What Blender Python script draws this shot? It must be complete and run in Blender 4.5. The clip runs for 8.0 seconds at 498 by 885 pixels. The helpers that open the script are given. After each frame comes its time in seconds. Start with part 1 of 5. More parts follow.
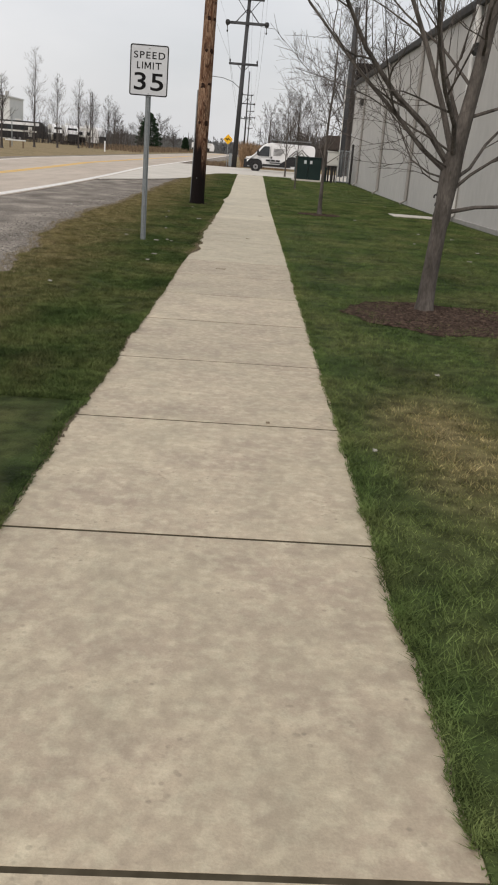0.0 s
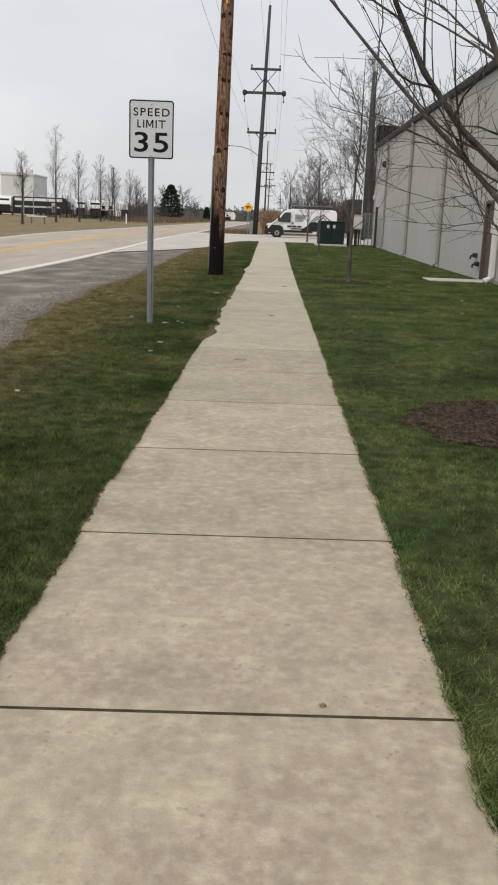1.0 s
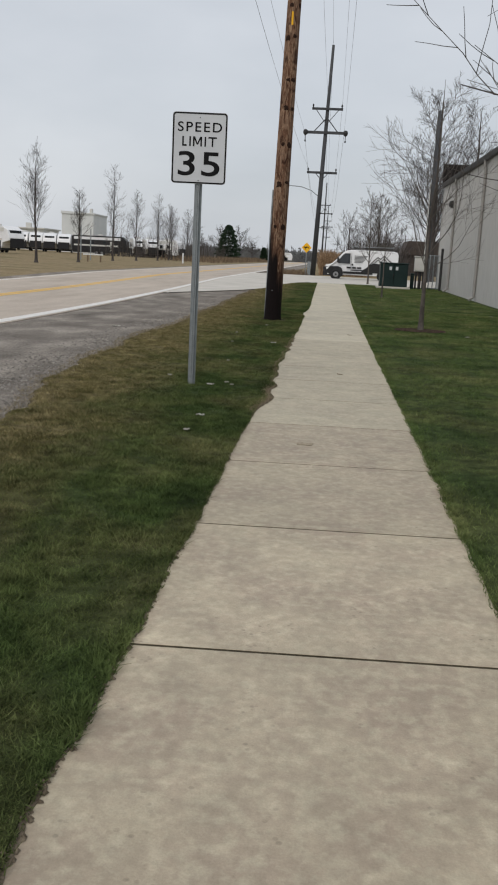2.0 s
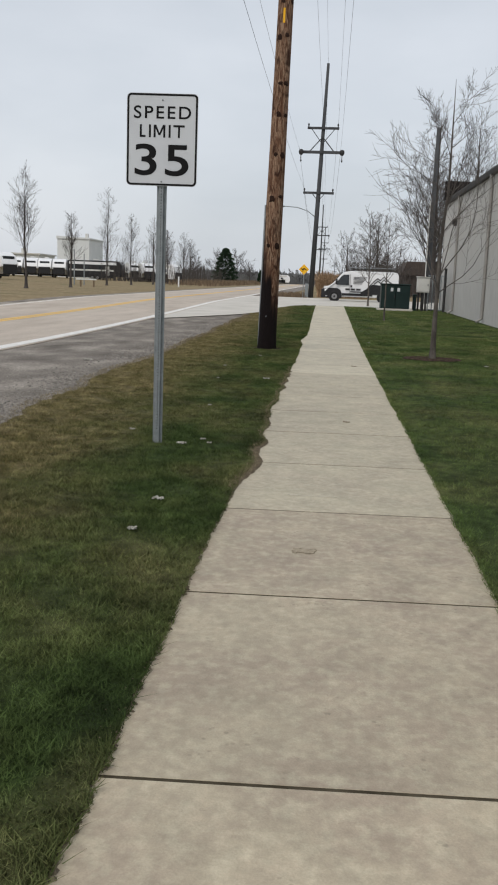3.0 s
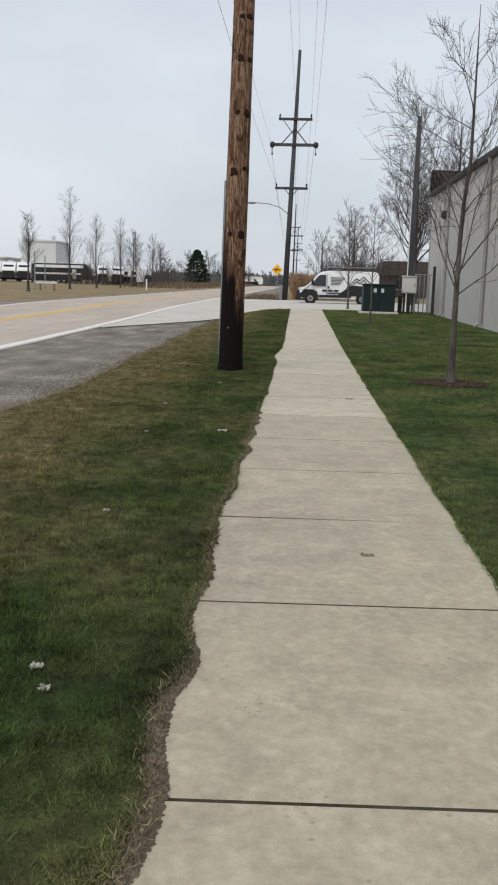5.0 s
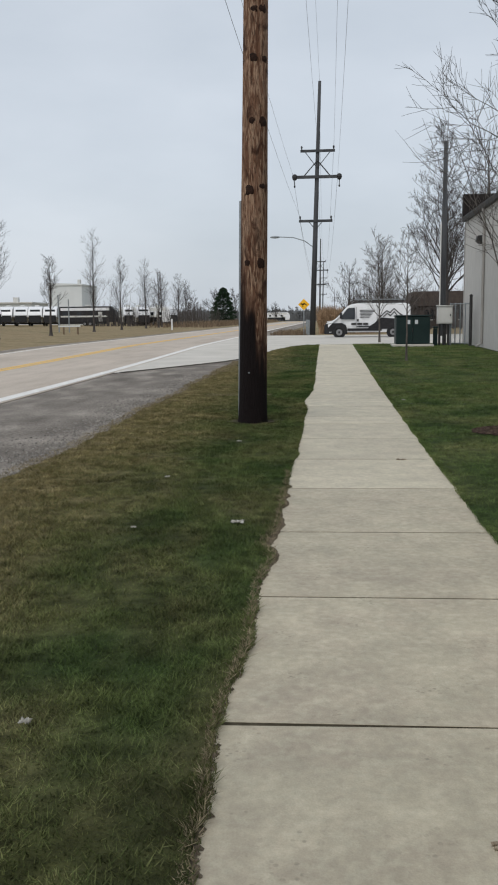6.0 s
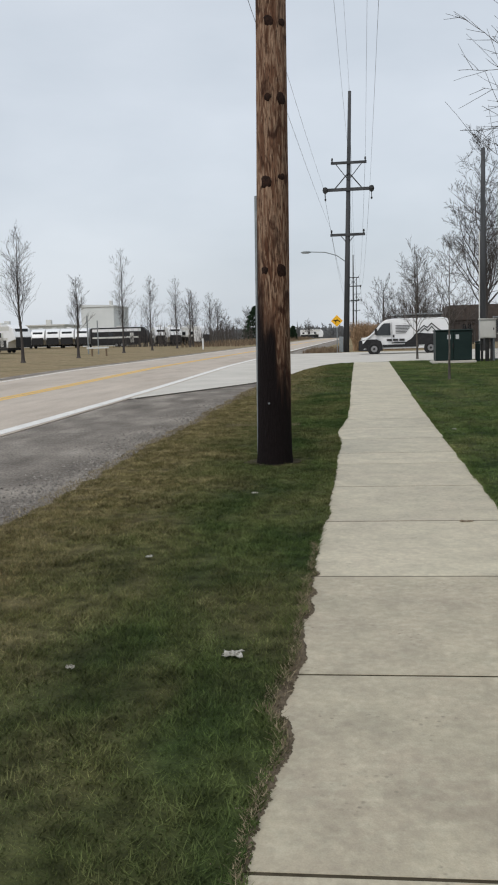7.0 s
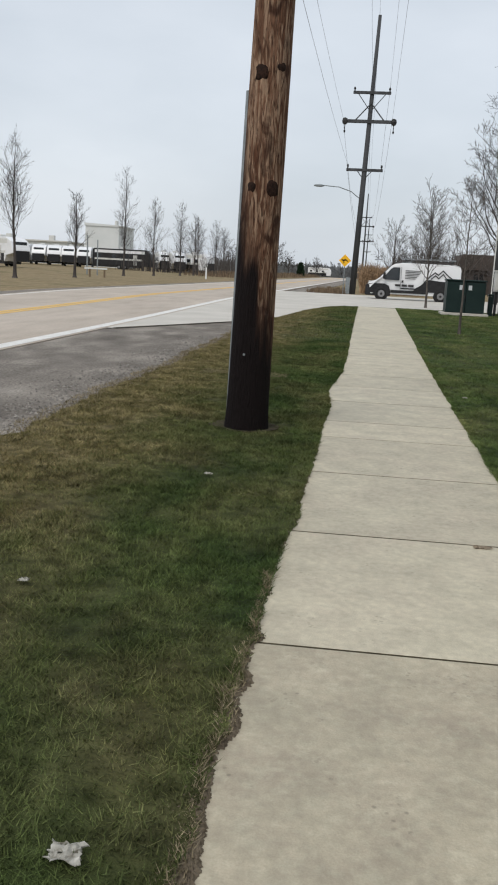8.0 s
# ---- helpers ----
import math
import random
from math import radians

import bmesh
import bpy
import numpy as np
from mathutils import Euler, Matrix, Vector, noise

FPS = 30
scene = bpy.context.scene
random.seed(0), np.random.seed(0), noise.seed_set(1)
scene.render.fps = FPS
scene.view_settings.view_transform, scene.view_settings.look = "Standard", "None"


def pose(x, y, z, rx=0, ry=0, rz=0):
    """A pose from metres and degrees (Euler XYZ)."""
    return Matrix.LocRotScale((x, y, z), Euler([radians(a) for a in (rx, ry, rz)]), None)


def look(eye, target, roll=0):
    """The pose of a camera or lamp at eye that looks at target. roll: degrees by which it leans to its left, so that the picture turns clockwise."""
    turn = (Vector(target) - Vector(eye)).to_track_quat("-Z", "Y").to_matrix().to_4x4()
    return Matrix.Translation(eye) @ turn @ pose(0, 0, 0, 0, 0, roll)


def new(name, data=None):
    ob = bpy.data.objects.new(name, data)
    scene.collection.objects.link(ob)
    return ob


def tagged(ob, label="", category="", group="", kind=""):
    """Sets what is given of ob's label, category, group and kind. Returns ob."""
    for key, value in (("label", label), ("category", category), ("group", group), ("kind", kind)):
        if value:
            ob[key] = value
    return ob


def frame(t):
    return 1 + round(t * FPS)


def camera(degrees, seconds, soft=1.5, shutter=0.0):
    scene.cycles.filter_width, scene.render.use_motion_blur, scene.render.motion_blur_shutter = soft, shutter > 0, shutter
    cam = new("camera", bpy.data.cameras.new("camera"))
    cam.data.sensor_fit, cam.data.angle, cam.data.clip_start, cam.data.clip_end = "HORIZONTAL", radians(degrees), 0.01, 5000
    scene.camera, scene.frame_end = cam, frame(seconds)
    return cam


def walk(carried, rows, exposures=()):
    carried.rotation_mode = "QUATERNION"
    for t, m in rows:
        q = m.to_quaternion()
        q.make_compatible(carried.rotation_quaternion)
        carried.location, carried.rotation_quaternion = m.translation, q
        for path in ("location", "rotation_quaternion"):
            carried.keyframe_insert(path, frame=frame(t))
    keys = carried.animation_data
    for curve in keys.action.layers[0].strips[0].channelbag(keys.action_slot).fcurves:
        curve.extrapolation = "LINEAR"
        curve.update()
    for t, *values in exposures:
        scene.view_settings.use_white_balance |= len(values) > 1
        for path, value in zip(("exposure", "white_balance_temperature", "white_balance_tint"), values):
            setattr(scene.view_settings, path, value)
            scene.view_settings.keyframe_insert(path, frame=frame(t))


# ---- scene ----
PATH = [
    (0, (0.233, 0.343, 1.462), (0.266, 2.249, 0.857), 4.5),
    (0.5, (0.222, 1.528, 1.453), (0.263, 3.442, 0.873), 4.3),
    (1, (0.208, 2.809, 1.46), (0.169, 4.751, 0.985), 2.2),
    (1.5, (0.095, 4.12, 1.45), (-0.052, 6.068, 1.019), 3.3),
    (3, (-0.051, 7.742, 1.466), (-0.213, 9.705, 1.118), 2.1),
    (3.5, (-0.08, 8.988, 1.471), (-0.236, 10.95, 1.113), 2.1),
    (4, (-0.11, 10.283, 1.481), (-0.291, 12.244, 1.129), 2.4),
    (4.5, (-0.16, 11.528, 1.457), (-0.258, 13.493, 1.098), 2.1),
    (6, (-0.287, 15.193, 1.478), (-0.467, 17.167, 1.214), -0.6),
    (6.5, (-0.329, 16.408, 1.492), (-0.564, 18.379, 1.254), -0.9),
    (7, (-0.324, 17.536, 1.502), (-0.582, 19.506, 1.279), -1.7),
    (7.5, (-0.281, 18.546, 1.525), (-0.522, 20.517, 1.284), -1.0),
    (8, (-0.289, 19.586, 1.525), (-0.534, 21.537, 1.157), 3.0),
]
cam = camera(31.1, 8.0, soft=2.0)
walk(cam, [(t, look(eye, target, roll)) for t, eye, target, roll in PATH],
     [(0.0, 0.0, 7150, 14), (0.5, 0.06, 7150, 14), (1.0, -0.02, 7050, 13), (1.5, -0.27, 6850, 12), (3.0, -0.12, 6700, 11), (4.5, -0.02, 6700, 11), (6.0, -0.18, 6500, 10), (8.0, -0.04, 6600, 10)])

# ---- world and light: an overcast late-autumn day ----
world = bpy.data.worlds.new("overcast")
scene.world = world
world.use_nodes = True
wn, wl = world.node_tree.nodes, world.node_tree.links
wn.clear()
sky = wn.new("ShaderNodeTexSky")
sky.sky_type, sky.sun_disc = "NISHITA", False
sky.sun_elevation, sky.sun_rotation = radians(48), radians(200)
sky.air_density, sky.dust_density = 1.0, 4.0
sky_bg = wn.new("ShaderNodeBackground")
sky_bg.inputs["Strength"].default_value = 0.025
cloud_co = wn.new("ShaderNodeTexCoord")
cloud_map = wn.new("ShaderNodeMapping")
cloud_map.inputs["Scale"].default_value = (1.6, 1.6, 4.0)
cloud_noise = wn.new("ShaderNodeTexNoise")
cloud_noise.inputs["Scale"].default_value = 1.7
cloud_noise.inputs["Detail"].default_value = 5
cloud_ramp = wn.new("ShaderNodeValToRGB")
cloud_ramp.color_ramp.elements[0].position, cloud_ramp.color_ramp.elements[0].color = 0.28, (0.53, 0.585, 0.645, 1)
cloud_ramp.color_ramp.elements[1].position, cloud_ramp.color_ramp.elements[1].color = 0.70, (0.675, 0.725, 0.785, 1)
cloud_bg = wn.new("ShaderNodeBackground")
cloud_bg.inputs["Strength"].default_value = 1.04
both = wn.new("ShaderNodeAddShader")
wout = wn.new("ShaderNodeOutputWorld")
wl.new(sky.outputs[0], sky_bg.inputs["Color"])
wl.new(cloud_co.outputs["Generated"], cloud_map.inputs["Vector"])
wl.new(cloud_map.outputs[0], cloud_noise.inputs["Vector"])
wl.new(cloud_noise.outputs[0], cloud_ramp.inputs[0])
wl.new(cloud_ramp.outputs[0], cloud_bg.inputs["Color"])
wl.new(sky_bg.outputs[0], both.inputs[0])
wl.new(cloud_bg.outputs[0], both.inputs[1])
wl.new(both.outputs[0], wout.inputs[0])
sun = new("sun", bpy.data.lights.new("sun", "SUN"))
sun.data.energy, sun.data.angle, sun.data.color = 1.2, radians(25), (1.0, 0.965, 0.92)
sun.matrix_world = look((0, 0, 60), (22, 45, 0))


# ---- materials ----
def material(name, *stops, scale=4.0, detail=6.0, stretch=(1, 1, 1), rough=0.8, bump=0.0, bump_scale=0.0, metal=0.0,
             fine=0.0, fine_scale=60.0, per=0.0, island=0.0, spec=0.3, coords="Object", grain=0.0, grain_scale=110.0):
    """A grained surface: a ramp of colours over large noise, a finer noise laid over it, fine relief, and a tone that varies piece by piece."""
    m = bpy.data.materials.new(name)
    m.use_nodes = True
    n, l = m.node_tree.nodes, m.node_tree.links
    b = n["Principled BSDF"]
    b.inputs["Roughness"].default_value, b.inputs["Metallic"].default_value = rough, metal
    b.inputs["Specular IOR Level"].default_value = spec
    co, mp = n.new("ShaderNodeTexCoord"), n.new("ShaderNodeMapping")
    mp.inputs["Scale"].default_value = stretch
    if coords == "Position":
        l.new(n.new("ShaderNodeNewGeometry").outputs["Position"], mp.inputs["Vector"])
    else:
        l.new(co.outputs[coords], mp.inputs["Vector"])
    big = n.new("ShaderNodeTexNoise")
    big.inputs["Scale"].default_value, big.inputs["Detail"].default_value = scale, detail
    l.new(mp.outputs[0], big.inputs["Vector"])
    ramp = n.new("ShaderNodeValToRGB")
    els = ramp.color_ramp.elements
    while len(els) < len(stops):
        els.new(0.5)
    for k, c in enumerate(stops):
        els[k].position = 0.3 + 0.4 * k / max(1, len(stops) - 1)
        els[k].color = (*c, 1)
    if len(stops) == 1:
        els[1].color = (*stops[0], 1)
    l.new(big.outputs[0], ramp.inputs[0])
    out = ramp.outputs[0]

    def times(source, lo, hi):
        nonlocal out
        rng = n.new("ShaderNodeMapRange")
        rng.inputs["To Min"].default_value, rng.inputs["To Max"].default_value = lo, hi
        l.new(source, rng.inputs["Value"])
        mul = n.new("ShaderNodeVectorMath")
        mul.operation = "MULTIPLY"
        l.new(out, mul.inputs[0])
        l.new(rng.outputs[0], mul.inputs[1])
        out = mul.outputs[0]
        return rng

    if fine:
        small = n.new("ShaderNodeTexNoise")
        small.inputs["Scale"].default_value, small.inputs["Detail"].default_value = fine_scale, 4
        l.new(mp.outputs[0], small.inputs["Vector"])
        r = times(small.outputs[0], 1 - fine, 1 + fine)
        r.inputs["From Min"].default_value, r.inputs["From Max"].default_value = 0.3, 0.7
    if grain:
        dots = n.new("ShaderNodeTexNoise")
        dots.inputs["Scale"].default_value, dots.inputs["Detail"].default_value = grain_scale, 3
        l.new(mp.outputs[0], dots.inputs["Vector"])
        r = times(dots.outputs[0], 1 - grain, 1 + grain)
        r.inputs["From Min"].default_value, r.inputs["From Max"].default_value = 0.3, 0.7
    if per:
        times(n.new("ShaderNodeObjectInfo").outputs["Random"], 1 - per, 1 + per)
    if island:
        times(n.new("ShaderNodeNewGeometry").outputs["Random Per Island"], 1 - island, 1 + island)
    l.new(out, b.inputs["Base Color"])
    if bump:
        rel = n.new("ShaderNodeTexNoise")
        rel.inputs["Scale"].default_value, rel.inputs["Detail"].default_value = bump_scale or scale * 8, 5
        l.new(mp.outputs[0], rel.inputs["Vector"])
        bp = n.new("ShaderNodeBump")
        bp.inputs["Strength"].default_value, bp.inputs["Distance"].default_value = bump, 0.02
        l.new(rel.outputs[0], bp.inputs["Height"])
        l.new(bp.outputs[0], b.inputs["Normal"])
    return m


def walk_concrete(name, tan, pink, pale, gain):
    """Weathered broom-finished concrete: tan ground, pinkish-brown stains, pale worn flecks scattered over it, grain and pits."""
    m = bpy.data.materials.new(name)
    m.use_nodes = True
    n, l = m.node_tree.nodes, m.node_tree.links
    b = n["Principled BSDF"]
    b.inputs["Roughness"].default_value, b.inputs["Specular IOR Level"].default_value = 0.62, 0.5
    place = n.new("ShaderNodeNewGeometry").outputs["Position"]
    across = n.new("ShaderNodeMapping")
    across.inputs["Scale"].default_value = (0.95, 0.85, 1)
    l.new(place, across.inputs["Vector"])

    def cloud(scale, detail, rough=0.5, lo=0.3, hi=0.7, src=None):
        t = n.new("ShaderNodeTexNoise")
        t.inputs["Scale"].default_value, t.inputs["Detail"].default_value = scale, detail
        t.inputs["Roughness"].default_value = rough
        l.new(src or place, t.inputs["Vector"])
        r = n.new("ShaderNodeMapRange")
        r.inputs["From Min"].default_value, r.inputs["From Max"].default_value = lo, hi
        l.new(t.outputs[0], r.inputs["Value"])
        return r

    def blend(fac, a, c):
        mix = n.new("ShaderNodeMix")
        mix.data_type = "RGBA"
        l.new(fac.outputs[0], mix.inputs["Factor"])
        if isinstance(a, tuple):
            mix.inputs["A"].default_value = (*a, 1)
        else:
            l.new(a, mix.inputs["A"])
        mix.inputs["B"].default_value = (*c, 1)
        return mix.outputs["Result"]

    out = blend(cloud(1.7, 5, 0.6, 0.38, 0.66), tan, pink)
    flecks = cloud(15, 7, 0.62, 0.46, 0.68, across.outputs[0])
    flecks.inputs["To Max"].default_value = 0.85
    out = blend(flecks, out, pale)

    def times(r, lo, hi):
        nonlocal out
        r.inputs["To Min"].default_value, r.inputs["To Max"].default_value = lo * gain, hi * gain
        mul = n.new("ShaderNodeVectorMath")
        mul.operation = "MULTIPLY"
        l.new(out, mul.inputs[0])
        l.new(r.outputs[0], mul.inputs[1])
        out = mul.outputs[0]

    times(cloud(4.2, 6, 0.6, 0.34, 0.66, across.outputs[0]), 0.86, 1.10)
    gain = 1.0
    times(cloud(26, 5, 0.6, 0.36, 0.64, across.outputs[0]), 0.91, 1.08)
    times(cloud(0.8, 3), 0.93, 1.06)
    times(cloud(140, 2), 0.94, 1.06)
    each = n.new("ShaderNodeMapRange")
    l.new(n.new("ShaderNodeObjectInfo").outputs["Random"], each.inputs["Value"])
    times(each, 0.94, 1.07)
    cell = n.new("ShaderNodeTexVoronoi")
    cell.inputs["Scale"].default_value = 30
    l.new(place, cell.inputs["Vector"])
    deep = n.new("ShaderNodeMapRange")
    deep.inputs["From Min"].default_value, deep.inputs["From Max"].default_value = 0.10, 0.30
    l.new(cell.outputs["Distance"], deep.inputs["Value"])
    sound = cloud(3.6, 6, 0.65, 0.66, 0.54)
    pit = n.new("ShaderNodeMath")
    pit.operation = "MAXIMUM"
    l.new(deep.outputs[0], pit.inputs[0])
    l.new(sound.outputs[0], pit.inputs[1])
    hole = n.new("ShaderNodeMapRange")
    l.new(pit.outputs[0], hole.inputs["Value"])
    times(hole, 0.62, 1.0)
    l.new(out, b.inputs["Base Color"])
    rel = n.new("ShaderNodeMath")
    rel.operation = "MULTIPLY_ADD"
    rel.inputs[1].default_value = 0.6
    l.new(cloud(120, 5, src=across.outputs[0]).outputs[0], rel.inputs[0])
    l.new(pit.outputs[0], rel.inputs[2])
    bp = n.new("ShaderNodeBump")
    bp.inputs["Strength"].default_value, bp.inputs["Distance"].default_value = 0.16, 0.012
    l.new(rel.outputs[0], bp.inputs["Height"])
    l.new(bp.outputs[0], b.inputs["Normal"])
    return m


# three tones along the walk: browner, plain, then paler past y = 23
CONCRETE_BROWN = walk_concrete("browner concrete walk", (0.395, 0.338, 0.243), (0.352, 0.286, 0.212), (0.490, 0.436, 0.318), 1.04)
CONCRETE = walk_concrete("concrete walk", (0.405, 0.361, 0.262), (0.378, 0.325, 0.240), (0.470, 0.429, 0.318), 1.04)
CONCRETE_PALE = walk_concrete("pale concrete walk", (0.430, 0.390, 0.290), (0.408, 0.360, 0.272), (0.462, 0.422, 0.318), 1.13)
SCRAPE = material("scraped concrete", (0.50, 0.46, 0.38), (0.62, 0.585, 0.50), scale=40, rough=0.9)
JOINT = material("joint dirt", (0.040, 0.034, 0.022), (0.085, 0.072, 0.05), scale=12, rough=1.0, spec=0.05)
ROAD = material("road concrete", (0.40, 0.343, 0.285), (0.49, 0.428, 0.362), scale=0.6, rough=0.9, bump=0.2, bump_scale=60, fine=0.09, fine_scale=2, stretch=(1, 0.25, 1), grain=0.06, grain_scale=25)
APRON = material("apron concrete", (0.48, 0.46, 0.41), (0.58, 0.55, 0.50), scale=0.7, rough=0.9, bump=0.2, bump_scale=60, fine=0.07, fine_scale=25)
SHOULDER = material("gravel asphalt", (0.140, 0.124, 0.108), (0.215, 0.193, 0.168), (0.34, 0.308, 0.268), scale=1.3, detail=9, rough=0.95, bump=0.9, bump_scale=80, fine=0.30, fine_scale=38, stretch=(1, 0.5, 1), spec=0.1)
GRAVEL = material("gravel stone", (0.15, 0.14, 0.125), (0.27, 0.25, 0.225), scale=6, rough=0.9, island=0.4)
WHITE_LINE = material("white road paint", (0.62, 0.61, 0.58), (0.78, 0.77, 0.74), scale=5, rough=0.7, fine=0.10)
YELLOW_LINE = material("worn yellow road paint", (0.60, 0.40, 0.15), (0.70, 0.44, 0.11), scale=4, rough=0.7, fine=0.15)
SOIL = material("bare soil", (0.10, 0.08, 0.055), (0.20, 0.165, 0.12), scale=9, rough=1.0, bump=0.9, bump_scale=60, fine=0.25)
MULCH = material("bark mulch", (0.030, 0.021, 0.017), (0.082, 0.057, 0.044), scale=16, rough=1.0, island=0.5, spec=0.1)
LITTER = material("torn paper", (0.12, 0.11, 0.08), (0.36, 0.35, 0.31), (0.56, 0.545, 0.50), scale=22, rough=0.9)
FARGRASS = material("dry roadside grass", (0.20, 0.155, 0.088), (0.26, 0.205, 0.125), (0.155, 0.135, 0.07), scale=0.25, rough=1.0, fine=0.25, fine_scale=3, spec=0.05)
BRUSH = material("dead brush", (0.13, 0.095, 0.065), (0.21, 0.16, 0.11), scale=0.3, rough=1.0, island=0.35, spec=0.05)
BARK = material("grey bark", (0.062, 0.055, 0.049), (0.150, 0.134, 0.120), scale=9, rough=0.95, stretch=(1, 1, 0.3), bump=0.8, bump_scale=50, fine=0.25, spec=0.1)
FARBARK = material("distant bark", (0.055, 0.049, 0.046), (0.092, 0.082, 0.076), scale=2, rough=1.0, spec=0.05)
STEEL = material("galvanised steel", (0.20, 0.225, 0.235), (0.29, 0.315, 0.325), scale=14, rough=0.5, metal=0.35, fine=0.10)
SIGN_WHITE = material("sign sheeting", (0.56, 0.585, 0.61), (0.61, 0.635, 0.655), scale=3, rough=0.5)
SIGN_BLACK = material("black sign film", (0.010, 0.010, 0.011), (0.014, 0.014, 0.014), scale=4, rough=0.7, spec=0.1)
SIGN_YELLOW = material("yellow sign sheeting", (0.82, 0.42, 0.01), (0.86, 0.47, 0.02), scale=4, rough=0.5)
OLDWOOD = material("weathered grey pole wood", (0.046, 0.048, 0.051), (0.088, 0.091, 0.095), scale=3, rough=0.9, stretch=(1, 1, 0.1), spec=0.1)
WALL = material("painted wall panel", (0.43, 0.42, 0.40), (0.49, 0.48, 0.455), scale=0.35, rough=0.85, fine=0.05, fine_scale=4, stretch=(1, 1, 0.5), bump=0.15, bump_scale=30)
WALL_TRIM = material("wall trim metal", (0.26, 0.25, 0.235), (0.33, 0.32, 0.30), scale=2, rough=0.6)
WALL_WHITE = material("white downspout metal", (0.62, 0.62, 0.60), (0.70, 0.70, 0.68), scale=2, rough=0.5)
GUTTER = material("dark gutter metal", (0.030, 0.030, 0.031), (0.05, 0.05, 0.05), scale=2, rough=0.6, spec=0.2)
ROOF = material("dark roof", (0.020, 0.017, 0.017), (0.038, 0.033, 0.031), scale=2, rough=0.9, spec=0.1)
DOOR = material("brown door paint", (0.085, 0.06, 0.05), (0.12, 0.09, 0.075), scale=3, rough=0.6)
GREENBOX = material("dark green enamel", (0.008, 0.021, 0.020), (0.013, 0.029, 0.027), scale=2, rough=0.5, spec=0.25)
CABINET = material("light grey enamel", (0.55, 0.55, 0.52), (0.63, 0.63, 0.60), scale=3, rough=0.5)
DARK = material("dark metal", (0.02, 0.02, 0.02), (0.045, 0.045, 0.045), scale=5, rough=0.6)
VANWHITE = material("white van paint", (0.74, 0.75, 0.76), (0.80, 0.81, 0.82), scale=2, rough=0.25, spec=0.5)
VANBLACK = material("black plastic", (0.012, 0.012, 0.013), (0.025, 0.025, 0.027), scale=6, rough=0.55)
GLASS = material("dark vehicle glass", (0.012, 0.015, 0.018), (0.02, 0.024, 0.028), scale=2, rough=0.08, spec=0.6)
RUBBER = material("tyre rubber", (0.012, 0.012, 0.012), (0.025, 0.025, 0.025), scale=9, rough=0.9)
ALLOY = material("wheel steel", (0.22, 0.22, 0.225), (0.30, 0.30, 0.305), scale=4, rough=0.4, metal=0.5)
NEEDLE = material("conifer needles", (0.010, 0.022, 0.012), (0.025, 0.045, 0.022), scale=3, rough=0.9, island=0.4, spec=0.1)
STRAW = material("dead straw", (0.17, 0.14, 0.088), (0.32, 0.27, 0.18), scale=20, rough=1.0, island=0.4, spec=0.05)
REED = material("dry reeds", (0.21, 0.135, 0.08), (0.33, 0.23, 0.145), scale=2, rough=1.0, island=0.4, spec=0.05)
HOUSEBROWN = material("brown siding", (0.060, 0.048, 0.042), (0.09, 0.072, 0.062), scale=2, rough=0.9)
CREAM = material("cream metal siding", (0.62, 0.645, 0.635), (0.69, 0.71, 0.70), scale=0.4, rough=0.8)
# pale blue-grey: the haze of distance is put into the wood's colour
HAZEWOOD = material("far woods with painted haze", (0.12, 0.125, 0.13), (0.17, 0.175, 0.175), scale=0.03, rough=1.0, fine=0.2, fine_scale=0.5, spec=0.0)
LAMP_GLASS = material("lamp lens", (0.5, 0.5, 0.48), (0.6, 0.6, 0.58), scale=3, rough=0.3)


# ---- geometry helpers ----
def ground_z(y):
    """The land is level, climbs a little from y = 24, then runs on at a faint slope."""
    if y < 24:
        return 0.0
    if y < 60:
        u = (y - 24) / 36
        return 0.40 * u * u * (1.55 - 0.55 * u)
    return 0.40 + 0.006 * (min(y, 320) - 60) + 0.002 * max(0.0, y - 320)


def link(name, bm, mat, parent=None, label="", smooth=False):
    me = bpy.data.meshes.new(name)
    bm.to_mesh(me)
    bm.free()
    me.materials.append(mat)
    if smooth:
        me.polygons.foreach_set("use_smooth", [True] * len(me.polygons))
    ob = new(name, me)
    ob.parent = parent
    return tagged(ob, label)


def part(name, bm, mat, parent, label="", smooth=False):
    return link(name, bm, mat, parent, label, smooth)


def raw(name, verts, faces, mat, parent=None, label="", smooth=False):
    me = bpy.data.meshes.new(name)
    me.from_pydata(verts, [], faces)
    me.materials.append(mat)
    if smooth:
        me.polygons.foreach_set("use_smooth", [True] * len(me.polygons))
    me.update()
    ob = new(name, me)
    ob.parent = parent
    return tagged(ob, label)


def thing(name, at, label, category, group="", kind="", turn=0.0):
    e = new(name)
    e.matrix_basis = pose(*at, 0, 0, turn)
    return tagged(e, label, category, group, kind)


def box(x0, x1, y0, y1, z0, z1, bevel=0.0, bm=None):
    bm = bm or bmesh.new()
    made = bmesh.ops.create_cube(bm, size=1, matrix=Matrix.Translation(((x0 + x1) / 2, (y0 + y1) / 2, (z0 + z1) / 2)) @ Matrix.Diagonal((x1 - x0, y1 - y0, z1 - z0, 1)))
    if bevel:
        edges = {e for v in made["verts"] for e in v.link_edges}
        bmesh.ops.bevel(bm, geom=list(edges), offset=bevel, segments=2, affect="EDGES", profile=0.5)
    return bm


